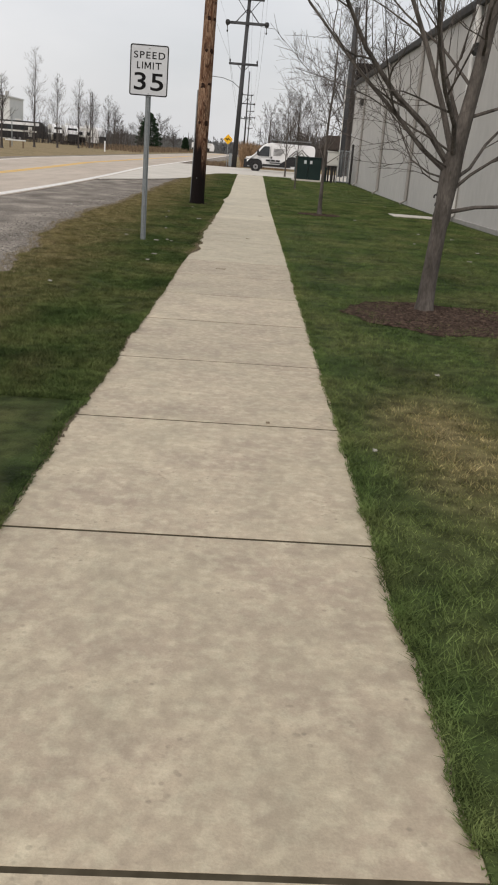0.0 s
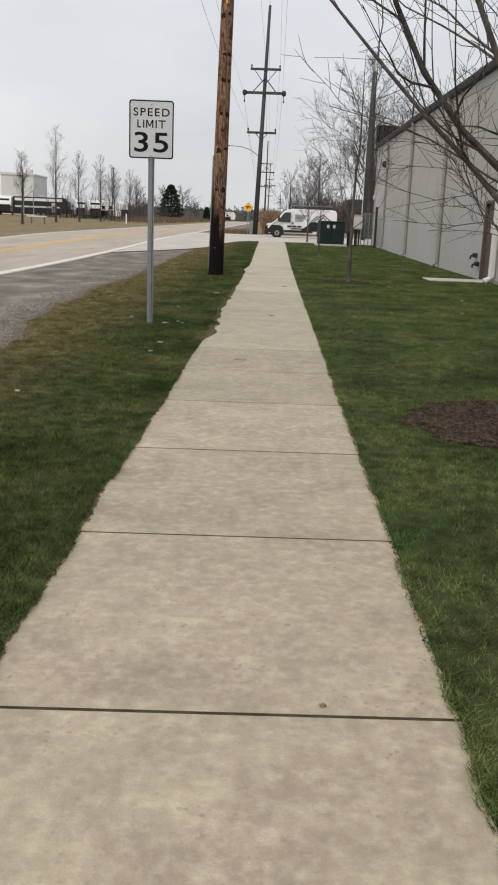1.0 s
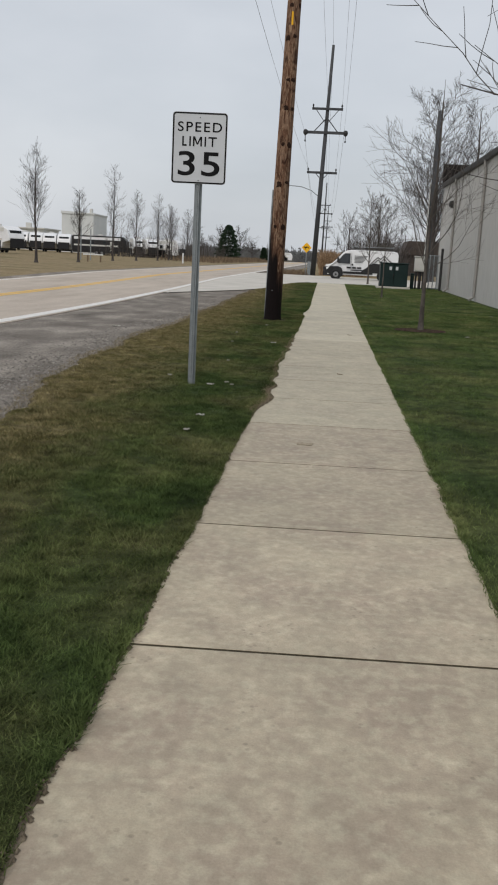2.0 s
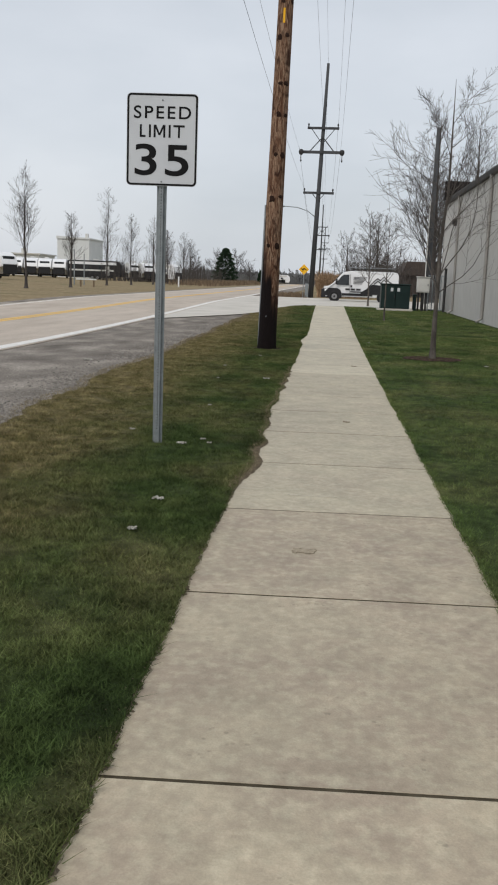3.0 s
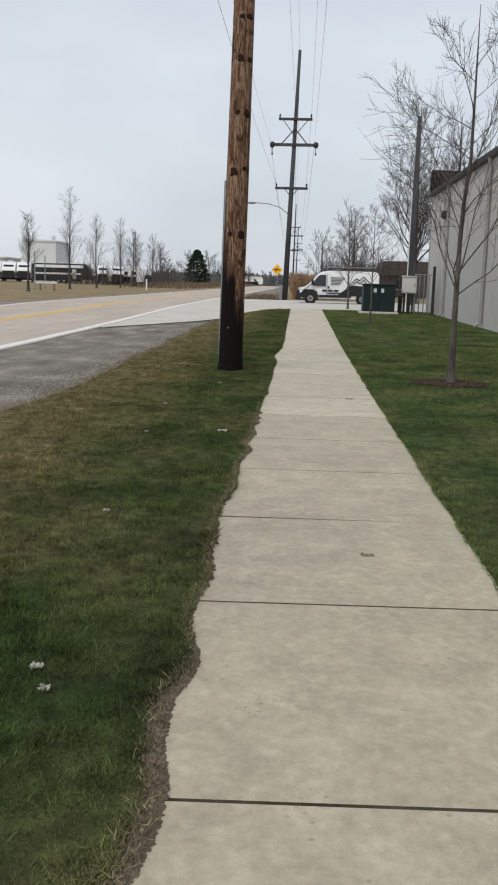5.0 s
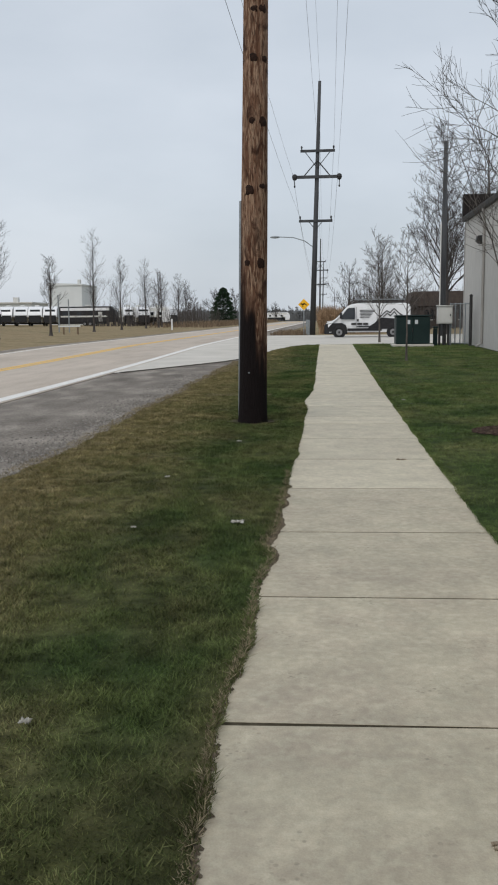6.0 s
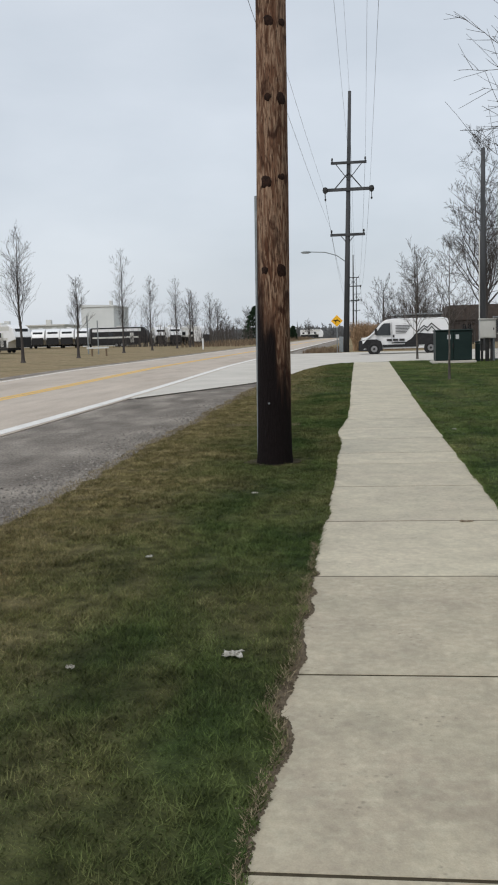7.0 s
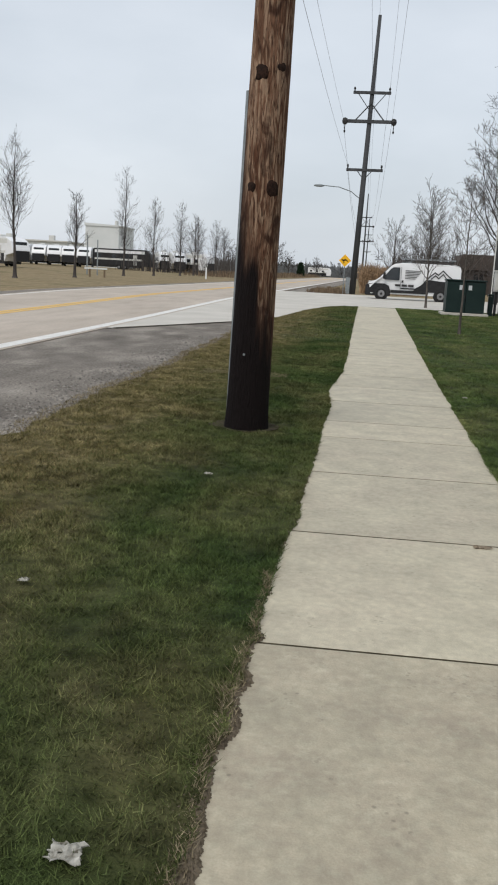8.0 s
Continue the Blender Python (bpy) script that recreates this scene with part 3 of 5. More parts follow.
def forked_maple(at, seed, label):
    """A young maple: short trunk, a swollen fork, a heavy leader, upright stems and low spreading boughs."""
    rng = random.Random(seed)
    e = thing("street_tree", at, label, "tree", STREET)
    trunk = ([], [])
    path, radii = [], []
    for z, x, r in ((-0.05, 0.0, 0.150), (0.03, 0.0, 0.125), (0.12, 0.005, 0.108), (0.35, 0.02, 0.098), (0.65, 0.05, 0.094), (0.92, 0.075, 0.092), (1.02, 0.09, 0.108), (1.12, 0.095, 0.098), (1.30, 0.11, 0.110),
                    (1.48, 0.13, 0.120), (1.66, 0.17, 0.104), (1.95, 0.25, 0.086), (2.45, 0.37, 0.076), (3.2, 0.50, 0.066), (4.2, 0.64, 0.050), (5.3, 0.74, 0.034), (6.4, 0.78, 0.018), (7.3, 0.86, 0.006)):
        path.append(Vector((x * 0.62, 0.012 * math.sin(z * 3.1), z)))
        radii.append(r * 0.88)
    tubes_into(trunk, path, radii, 14)
    raw("trunk", trunk[0], trunk[1], BARK, e, smooth=True)
    # main stems: height on the trunk, bearing, rise, length, thickness
    stems = [(1.50, 185, 1.45, 3.6, 0.036), (1.58, 155, 2.6, 3.9, 0.036), (1.44, 210, 0.95, 3.0, 0.028), (1.56, 255, 1.5, 3.2, 0.030), (1.62, 80, 1.8, 3.2, 0.028), (1.06, 12, 0.40, 2.3, 0.024),
             (1.24, 345, 0.60, 2.2, 0.020), (1.36, 30, 0.75, 2.4, 0.022), (1.40, 176, 0.15, 1.7, 0.012), (1.50, 215, 0.20, 1.6, 0.011), (1.64, 192, 0.45, 1.9, 0.013), (1.34, 150, 0.20, 1.3, 0.010)]
    for k in range(13):
        z = 2.0 + 4.6 * (k / 13) ** 1.1
        stems.append((z, 137.5 * k, rng.uniform(0.45, 1.2), 2.1 * (1 - 0.10 * (z - 2)) * rng.uniform(0.8, 1.15), 0.020 * (1 - 0.11 * (z - 2))))
    for z, bearing, rise, length, r in stems:
        i = max(k for k in range(len(path) - 1) if path[k].z <= z)
        p = path[i].lerp(path[i + 1], (z - path[i].z) / (path[i + 1].z - path[i].z))
        a = radians(bearing + rng.uniform(-8, 8))
        bough = ([], [])
        grow(bough, rng, p, Vector((math.cos(a), math.sin(a), rise)), length, r, 1, 3, 9 if length > 3 else 8, 0.13, 0.0028, 9, 0.16)
        raw("limb", bough[0], bough[1], BARK, e)


forked_maple(at_ground(2.17, 10.0), 8, "bare young maple with spreading limbs in a mulch ring")
tree("street_tree", at_ground(2.22, 27.3), 6.7, 0.066, 1.45, 20, 2.6, 3, 8, 15, "bare young maple with upswept limbs in lawn", group=STREET, up=0.85, split=True, vase=6, thin=0.62, least=0.0034)
tree("street_tree", at_ground(2.25, 45.5), 5.0, 0.04, 1.6, 16, 1.4, 3, 6, 21, "slim bare sapling on the lawn", group=STREET, up=1.4, split=True, thin=0.8)
tree("street_tree", at_ground(2.3, 63.0), 6.6, 0.06, 1.3, 22, 2.2, 3, 8, 33, "bare young tree near the green transformer box", group=STREET, up=1.2, split=True, least=0.0055)

# ---- speed sign ----
def text_bm(word, size, x, z, width, bold, spread):
    """Raised lettering of the built-in font, upright in the x-z plane, fitted to a width."""
    c = bpy.data.curves.new("lettering", "FONT")
    c.body, c.size, c.extrude, c.offset = word, 1.0, 0.0, bold
    c.align_x, c.space_character = "CENTER", spread
    ob = new("lettering", c)
    dg = bpy.context.evaluated_depsgraph_get()
    me = bpy.data.meshes.new_from_object(ob.evaluated_get(dg))
    bpy.data.objects.remove(ob)
    bm = bmesh.new()
    bm.from_mesh(me)
    bpy.data.meshes.remove(me)
    xs, ys = [v.co.x for v in bm.verts], [v.co.y for v in bm.verts]
    sx, sy = width / (max(xs) - min(xs)), size / (max(ys) - min(ys))
    for v in bm.verts:
        v.co = Vector((x + (v.co.x - (max(xs) + min(xs)) / 2) * sx, 0, z + (v.co.y - min(ys)) * sy))
    for f in bm.faces:
        f.smooth = False
    got = bmesh.ops.extrude_face_region(bm, geom=bm.faces[:])
    bmesh.ops.translate(bm, vec=(0, 0.0015, 0), verts=[g for g in got["geom"] if isinstance(g, bmesh.types.BMVert)])
    bmesh.ops.recalc_face_normals(bm, faces=bm.faces[:])
    return bm


def limit_bm(x, z, width, h):
    """The word LIMIT in plain even strokes."""
    bm = bmesh.new()
    s_, g = h * 0.165, width / 5.0
    y0, y1 = 0.0, 0.0015
    left = x - width / 2

    def bar(xa, xb, za, zb):
        box(left + xa, left + xb, y0, y1, z + za, z + zb, bm=bm)

    bar(0, s_, 0, h)
    bar(s_, 0.62 * g * 1.05, 0, s_)
    bar(1.02 * g, 1.02 * g + s_, 0, h)
    m0, m1 = 1.55 * g, 2.85 * g
    bar(m0, m0 + s_, 0, h)
    bar(m1 - s_, m1, 0, h)
    mid = (m0 + m1) / 2
    for sx, xa in ((1, m0 + s_ * 0.2), (-1, m1 - s_ * 0.2)):
        prism([(left + xa, z + h), (left + xa + sx * s_ * 1.05, z + h), (left + mid + sx * s_ * 0.45, z + h * 0.18), (left + mid - sx * s_ * 0.45, z + h * 0.18)][::sx], y0 + 0.0002, y1 + 0.0002, bm=bm)
    bar(3.22 * g, 3.22 * g + s_, 0, h)
    bar(3.75 * g, 5.0 * g, h - s_, h)
    bar(4.375 * g - s_ / 2, 4.375 * g + s_ / 2, 0, h - s_)
    return bm


def rounded(w, h, r, n=6):
    pts = []
    for cx, cz, a0 in ((w / 2 - r, h / 2 - r, 0), (-w / 2 + r, h / 2 - r, 90), (-w / 2 + r, -h / 2 + r, 180), (w / 2 - r, -h / 2 + r, 270)):
        for k in range(n + 1):
            a = radians(a0 + 90 * k / n)
            pts.append((cx + r * math.cos(a), cz + r * math.sin(a)))
    return pts


def ring_bm(outer, inner, y0, y1):
    bm = bmesh.new()
    n = len(outer)
    v = [[bm.verts.new((x, y, z)) for x, z in loop] for loop in (outer, inner) for y in (y0, y1)]
    for k in range(n):
        j = (k + 1) % n
        for a, b in ((0, 2), (2, 3), (3, 1), (1, 0)):
            bm.faces.new((v[a][k], v[a][j], v[b][j], v[b][k]))
    bmesh.ops.recalc_face_normals(bm, faces=bm.faces[:])
    return bm


def u_channel(height, width, depth, wall, z0=-0.3):
    """A U-channel post with flanges; its web faces -y."""
    w, d, t = width / 2, depth, wall
    prof = [(-w, d), (-w, d - t), (-w * 0.55, d - t), (-w * 0.40, 0), (w * 0.40, 0), (w * 0.55, d - t), (w, d - t), (w, d), (w * 0.5, d), (w * 0.33, t), (-w * 0.33, t), (-w * 0.5, d)]
    bm = bmesh.new()
    a = [bm.verts.new((x, y, z0)) for x, y in prof]
    b = [bm.verts.new((x, y, height)) for x, y in prof]
    bm.faces.new(a)
    bm.faces.new(b[::-1])
    for k in range(len(prof)):
        bm.faces.new((a[k], a[(k + 1) % len(prof)], b[(k + 1) % len(prof)], b[k]))
    bmesh.ops.recalc_face_normals(bm, faces=bm.faces[:])
    return bm


def speed_sign():
    e = thing("speed_limit_sign", at_ground(-1.545, 15.65), "white speed limit sign on a galvanised post in the verge", "road sign", turn=2.5)
    post = part("post", u_channel(2.95, 0.085, 0.04, 0.006), STEEL, e, "galvanised steel U-channel post with a row of holes")
    holes = bmesh.new()
    for k in range(84):
        z = 0.15 + 0.0254 * k
        bmesh.ops.create_cone(holes, cap_ends=True, segments=8, radius1=0.0048, radius2=0.0048, depth=0.003, matrix=pose(0, -0.0005, z, 90))
    part("holes", holes, DARK, post, "row of punched holes")
    cz = 2.655
    plate = part("panel", prism([(x, z + cz) for x, z in rounded(0.61, 0.762, 0.038)], -0.014, -0.011), SIGN_WHITE, e, "white reflective sheeting, slightly greyed")
    part("border", ring_bm([(x, z + cz) for x, z in rounded(0.602, 0.754, 0.036)], [(x, z + cz) for x, z in rounded(0.570, 0.722, 0.022)], -0.0158, -0.0141), SIGN_BLACK, plate, "black border")
    for word, size, dz, width, bold in (("SPEED", 0.104, 0.173, 0.49, 0.010), ("LIMIT", 0.104, 0.020, 0.385, 0.003), ("35", 0.262, -0.296, 0.465, 0.010)):
        t = part("lettering", limit_bm(0, cz + dz, width, size) if word == "LIMIT" else text_bm(word, size, 0, cz + dz, width, bold, 1.08 if word == "35" else 1.22), SIGN_BLACK, plate, "black letters " + word)
        t.matrix_basis = pose(0, -0.0158, 0)
    for dz in (0.325, -0.345):
        bolt = bmesh.new()
        bmesh.ops.create_cone(bolt, cap_ends=True, segments=8, radius1=0.008, radius2=0.006, depth=0.006, matrix=pose(0, -0.018, cz + dz, 90))
        part("bolt", bolt, STEEL, plate, "steel bolt head")


speed_sign()


# ---- near utility pole ----
def pole_wood():
    """Cedar weathered to tan flakes over red-brown wood, in long wavering streaks, with a tarred butt that bleeds upward."""
    m = bpy.data.materials.new("cedar pole")
    m.use_nodes = True
    n, l = m.node_tree.nodes, m.node_tree.links
    b = n["Principled BSDF"]
    b.inputs["Roughness"].default_value, b.inputs["Specular IOR Level"].default_value = 0.85, 0.12
    co, sep = n.new("ShaderNodeTexCoord"), n.new("ShaderNodeSeparateXYZ")
    l.new(co.outputs["Object"], sep.inputs[0])

    def streak(stretch, scale, detail, twist, lo, hi, top=1.0):
        mp, t, r = n.new("ShaderNodeMapping"), n.new("ShaderNodeTexNoise"), n.new("ShaderNodeMapRange")
        mp.inputs["Scale"].default_value = stretch
        l.new(co.outputs["Object"], mp.inputs["Vector"])
        l.new(mp.outputs[0], t.inputs["Vector"])
        t.inputs["Scale"].default_value, t.inputs["Detail"].default_value, t.inputs["Distortion"].default_value = scale, detail, twist
        r.inputs["From Min"].default_value, r.inputs["From Max"].default_value, r.inputs["To Max"].default_value = lo, hi, top
        l.new(t.outputs[0], r.inputs["Value"])
        return r.outputs[0]

    def over(fac, a, c):
        mix = n.new("ShaderNodeMix")
        mix.data_type = "RGBA"
        l.new(fac, mix.inputs["Factor"])
        for key, v in (("A", a), ("B", c)):
            if isinstance(v, tuple):
                mix.inputs[key].default_value = (*v, 1)
            else:
                l.new(v, mix.inputs[key])
        return mix.outputs["Result"]

    wood = over(streak((1, 1, 0.16), 7, 5, 0.6, 0.36, 0.64), (0.105, 0.048, 0.028), (0.215, 0.118, 0.074))
    wood = over(streak((1, 1, 0.11), 26, 7, 1.6, 0.45, 0.59, 0.9), wood, (0.385, 0.262, 0.178))
    wood = over(streak((1, 1, 0.13), 34, 6, 2.2, 0.54, 0.66, 0.8), wood, (0.040, 0.020, 0.014))
    wood = over(streak((1, 1, 0.45), 6.5, 6, 0.8, 0.54, 0.66, 0.88), wood, (0.045, 0.021, 0.014))
    bleed = n.new("ShaderNodeMath")
    bleed.operation = "MULTIPLY_ADD"
    l.new(streak((9, 9, 1.1), 1.0, 5, 0.3, 0.0, 1.0), bleed.inputs[0])
    bleed.inputs[1].default_value = -3.0
    l.new(sep.outputs[2], bleed.inputs[2])
    lean = n.new("ShaderNodeMath")
    lean.operation = "MULTIPLY_ADD"
    l.new(sep.outputs[0], lean.inputs[0])
    lean.inputs[1].default_value = 4.2
    l.new(bleed.outputs[0], lean.inputs[2])
    stained, tarred = n.new("ShaderNodeMapRange"), n.new("ShaderNodeMapRange")
    stained.inputs["From Min"].default_value, stained.inputs["From Max"].default_value = 0.9, -0.1
    stained.inputs["To Max"].default_value = 0.88
    tarred.inputs["From Min"].default_value, tarred.inputs["From Max"].default_value = 0.25, -0.35
    l.new(lean.outputs[0], stained.inputs["Value"])
    l.new(lean.outputs[0], tarred.inputs["Value"])
    wood = over(stained.outputs[0], wood, (0.032, 0.015, 0.011))
    wood = over(tarred.outputs[0], wood, (0.011, 0.008, 0.008))
    l.new(wood, b.inputs["Base Color"])
    bp = n.new("ShaderNodeBump")
    bp.inputs["Strength"].default_value, bp.inputs["Distance"].default_value = 0.9, 0.02
    l.new(streak((1, 1, 0.14), 38, 6, 1.4, 0.3, 0.7), bp.inputs["Height"])
    l.new(bp.outputs[0], b.inputs["Normal"])
    return m


POLEWOOD = pole_wood()
KNOT = material("resinous knot wood", (0.014, 0.009, 0.007), (0.045, 0.022, 0.015), scale=40, rough=0.8, bump=0.8, bump_scale=90, spec=0.12)


def near_pole():
    e = thing("utility_pole", at_ground(-1.425, 28.33), "brown cedar utility pole with a tar-black butt in grass", "utility pole")
    rng = random.Random(4)
    H, N, S = 11.5, 110, 28
    knots = []
    for z, share in ((2.36, 4), (3.36, 4), (4.27, 4), (5.12, 4), (5.78, 4), (6.75, 4), (7.4, 3), (8.2, 3)):
        turn = -1.8 + rng.uniform(-0.3, 0.3)
        knots += [(z + rng.uniform(-0.05, 0.05), turn + (0.0, 1.05, 2.7, 4.3)[k] + rng.uniform(-0.2, 0.2), rng.uniform(0.045, 0.080)) for k in range(share)]
    vs, fs = [], []
    for i in range(N + 1):
        z = -0.3 + (H + 0.3) * i / N
        r = 0.207 - 0.0058 * max(z, 0) + 0.02 * math.exp(-max(z, 0) / 0.15)
        for k in range(S):
            a = 6.28319 * k / S
            rr = r * (1 + 0.018 * noise.noise((math.cos(a) * 2.2, math.sin(a) * 2.2, z * 0.8)) + 0.012 * noise.noise((math.cos(a) * 7, math.sin(a) * 7, z * 1.3)))
            for kz, ka, ks in knots:
                da = (a - ka + math.pi) % 6.28319 - math.pi
                rr += 0.07 * ks * math.exp(-((z - kz) / (1.4 * ks)) ** 2 - (da * r / (1.3 * ks)) ** 2)
            vs.append((rr * math.cos(a) + 0.017 * z, rr * math.sin(a), z))
    for i in range(N):
        for k in range(S):
            fs.append((i * S + k, i * S + (k + 1) % S, (i + 1) * S + (k + 1) % S, (i + 1) * S + k))
    shaft = raw("shaft", vs, fs, POLEWOOD, e, "cedar shaft with dark knots and flaking sapwood", smooth=True)
    for kz, ka, ks in knots:
        knot = bmesh.new()
        bmesh.ops.create_icosphere(knot, subdivisions=2, radius=1.0)
        for v in knot.verts:
            v.co *= 1 + 0.45 * noise.noise((v.co.x * 1.7 + kz, v.co.y * 1.7, v.co.z * 1.7 + ka))
        r = 0.207 - 0.0058 * kz
        at = pose(0.017 * kz + (r - 0.004) * math.cos(ka), (r - 0.004) * math.sin(ka), kz, 0, 0, math.degrees(ka))
        bmesh.ops.transform(knot, verts=knot.verts[:], matrix=at @ Matrix.Diagonal((0.006 + ks * 0.10, ks * 0.85, ks * 1.05, 1)))
        part("knot", knot, KNOT, shaft, "dark resinous branch knot", smooth=True)
    b = tube([(-0.192, 0.08, -0.2), (-0.137, 0.08, 3.22)], 0.036, 10)
    part("conduit_guard", b, STEEL, e, "grey cable guard up one side")
    part("tag", box(0.09, 0.135, -0.182, -0.174, 7.0, 7.30, bevel=0.002), SIGN_YELLOW, e, "small yellow tag nailed to the wood")
    nail = bmesh.new()
    bmesh.ops.create_cone(nail, cap_ends=True, segments=8, radius1=0.013, radius2=0.010, depth=0.01, matrix=pose(-0.03, -0.213, 0.76, 90))
    part("nail", nail, STEEL, e, "bright nail head")


near_pole()
# uneven ring round the pole, in the joints' dark brown
tagged(strip("pole_soil", lambda y: -1.42 - math.sqrt(max(0, 0.12 - (y - 28.42) ** 2)) * (1 + wave(y, 3, 0.3, 0.2)), lambda y: -1.42 + math.sqrt(max(0, 0.10 - (y - 28.42) ** 2)), span(28.08, 28.76, 0.03), 0.024, JOINT, columns=5, skirt=0.02), "dark ring of ground at the pole's foot", "soil", kind="structure")


# ---- far line of poles, wires and the street lamp ----
LINE = "line of tall grey utility poles"


def far_pole(at, height, lean, lamp, label):
    e = thing("power_pole", at, label, "utility pole", LINE)
    s = height / 20.2

    def c(z):
        return (lean * z, 0, z)

    part("shaft", tube([c(-0.5), c(height * 0.35), c(height)], [0.24, 0.20, 0.12], 12), OLDWOOD, e, smooth=True)
    arms = ((14.75 * s, 2.7, 0.10), (12.7 * s, 3.6, 0.12), (9.2 * s, 2.65, 0.10))
    for z, w, t in arms:
        x0 = lean * z
        arm = part("crossarm", box(x0 - w / 2, x0 + w / 2, -0.24, -0.10, z - t, z + t, bevel=0.02), OLDWOOD, e)
        ends = (-w / 2 + 0.1, w / 2 - 0.1)
        for dx in ends:
            ins = tube([(x0 + dx, -0.17, z + t), (x0 + dx, -0.17, z + t + 0.10), (x0 + dx, -0.17, z + t + 0.14), (x0 + dx, -0.17, z + t + 0.28)], [0.05, 0.05, 0.09, 0.05], 8)
            if w > 3:
                ins.free()
                ins = tube([(x0 + dx * 1.03, -0.17, z + dz) for dz in (0.24, 0.18, 0.0, -0.18, -0.25, -0.30, -0.62, -0.66, -0.80)], [0.04, 0.17, 0.22, 0.17, 0.05, 0.03, 0.03, 0.08, 0.05], 10)
            part("insulator", ins, DARK, arm, "dark insulator")
    for sx in (-1, 1):
        part("brace", tube([(lean * 12.9 * s + sx * 1.05, -0.17, 12.75 * s), (lean * 14.2 * s, -0.17, 14.0 * s)], 0.045, 6), OLDWOOD, e)
        part("brace", tube([(lean * 14.7 * s + sx * 1.0, -0.17, 14.7 * s), (lean * 13.4 * s, -0.17, 13.4 * s)], 0.03, 6), OLDWOOD, e)
        part("brace", tube([(lean * 9.1 * s + sx * 0.5, -0.17, 9.1 * s), (lean * 8.5 * s, -0.17, 8.5 * s)], 0.03, 6), OLDWOOD, e)
    if lamp:
        arm = part("lamp_arm", tube([(0.02, 0, 6.9), (-0.6, -0.1, 7.35), (-1.5, -0.2, 7.62), (-2.6, -0.3, 7.68)], 0.035, 8), STEEL, e, "curved lamp arm")
        head = bmesh.new()
        bmesh.ops.create_icosphere(head, subdivisions=2, radius=1, matrix=Matrix.Translation((-2.95, -0.33, 7.66)) @ Matrix.Diagonal((0.42, 0.17, 0.10, 1)))
        part("lamp_head", head, STEEL, arm, "grey cobra-head lamp", smooth=True)
    return arms


for x, y, h, lean, lamp in ((-1.70, 88.0, 19.5, 0.030, True), (-2.8, 236.0, 20.0, 0.01, False), (-2.9, 327.0, 20.0, 0.02, False), (2.5, 600.0, 20.0, 0.0, False)):
    far_pole(at_ground(x, y), h, lean, lamp, "tall grey wooden power pole with three crossarms" + (" and a lamp" if lamp else ""))


def wire(a, b, sag, r=0.006):
    pts = []
    for k in range(13):
        u = k / 12
        p = Vector(a).lerp(Vector(b), u)
        p.z -= sag * 4 * u * (1 - u)
        pts.append(p)
    e = tagged(link("wire", tube(pts, r, 4), DARK), "thin dark overhead wire", "wire", "overhead wires")
    return e


for x, z in ((-1.15, 20.5), (-1.30, 15.6), (0.0, 15.6), (0.30, 13.1), (-3.25, 13.1), (-2.75, 10.0)):
    wire((x, 87.8, z), (x, -30.0, z + 0.4), 1.2)
    wire((x, 87.8, z), (x - 1.1, 235.8, z + 0.9), 2.2, 0.010)
    wire((x - 1.1, 236.0, z + 0.9), (x - 1.2, 326.8, z + 1.4), 1.5, 0.012)


# ---- deer crossing sign ----
def deer_sign():
    e = thing("deer_crossing_sign", at_ground(-2.30, 85.0), "yellow diamond deer warning sign on a post", "road sign")
    part("post", tube([(0, 0.03, -0.3), (0, 0.03, 2.6)], 0.035, 8), STEEL, e)
    d = 0.44
    plate = part("panel", prism([(0, 2.32 - d), (d, 2.32), (0, 2.32 + d), (-d, 2.32)], -0.012, 0.0), SIGN_YELLOW, e, "yellow reflective diamond")
    body = bmesh.new()
    for x0, x1, z0, z1 in ((-0.17, 0.13, -0.02, 0.12), (0.10, 0.20, -0.10, 0.0), (-0.24, -0.13, 0.08, 0.20), (-0.30, -0.22, 0.14, 0.20), (0.16, 0.24, -0.19, -0.1), (-0.16, -0.10, -0.14, 0.0), (-0.25, -0.15, -0.16, -0.12)):
        box(x0 * 0.8, x1 * 0.8, -0.018, -0.0125, 2.32 + z0 * 0.8, 2.32 + z1 * 0.8, bm=body)
    bmesh.ops.rotate(body, verts=body.verts[:], cent=(0, 0, 2.32), matrix=Euler((0, radians(-24), 0)).to_matrix())
    part("symbol", body, SIGN_BLACK, plate, "black leaping deer symbol")


deer_sign()
tagged(link("small_sign", box(-2.15, -1.85, 84.9, 84.93, ground_z(85) + 0.0, ground_z(85) + 1.15, bevel=0.01), STEEL), "small grey marker board below the warning sign", "sign")

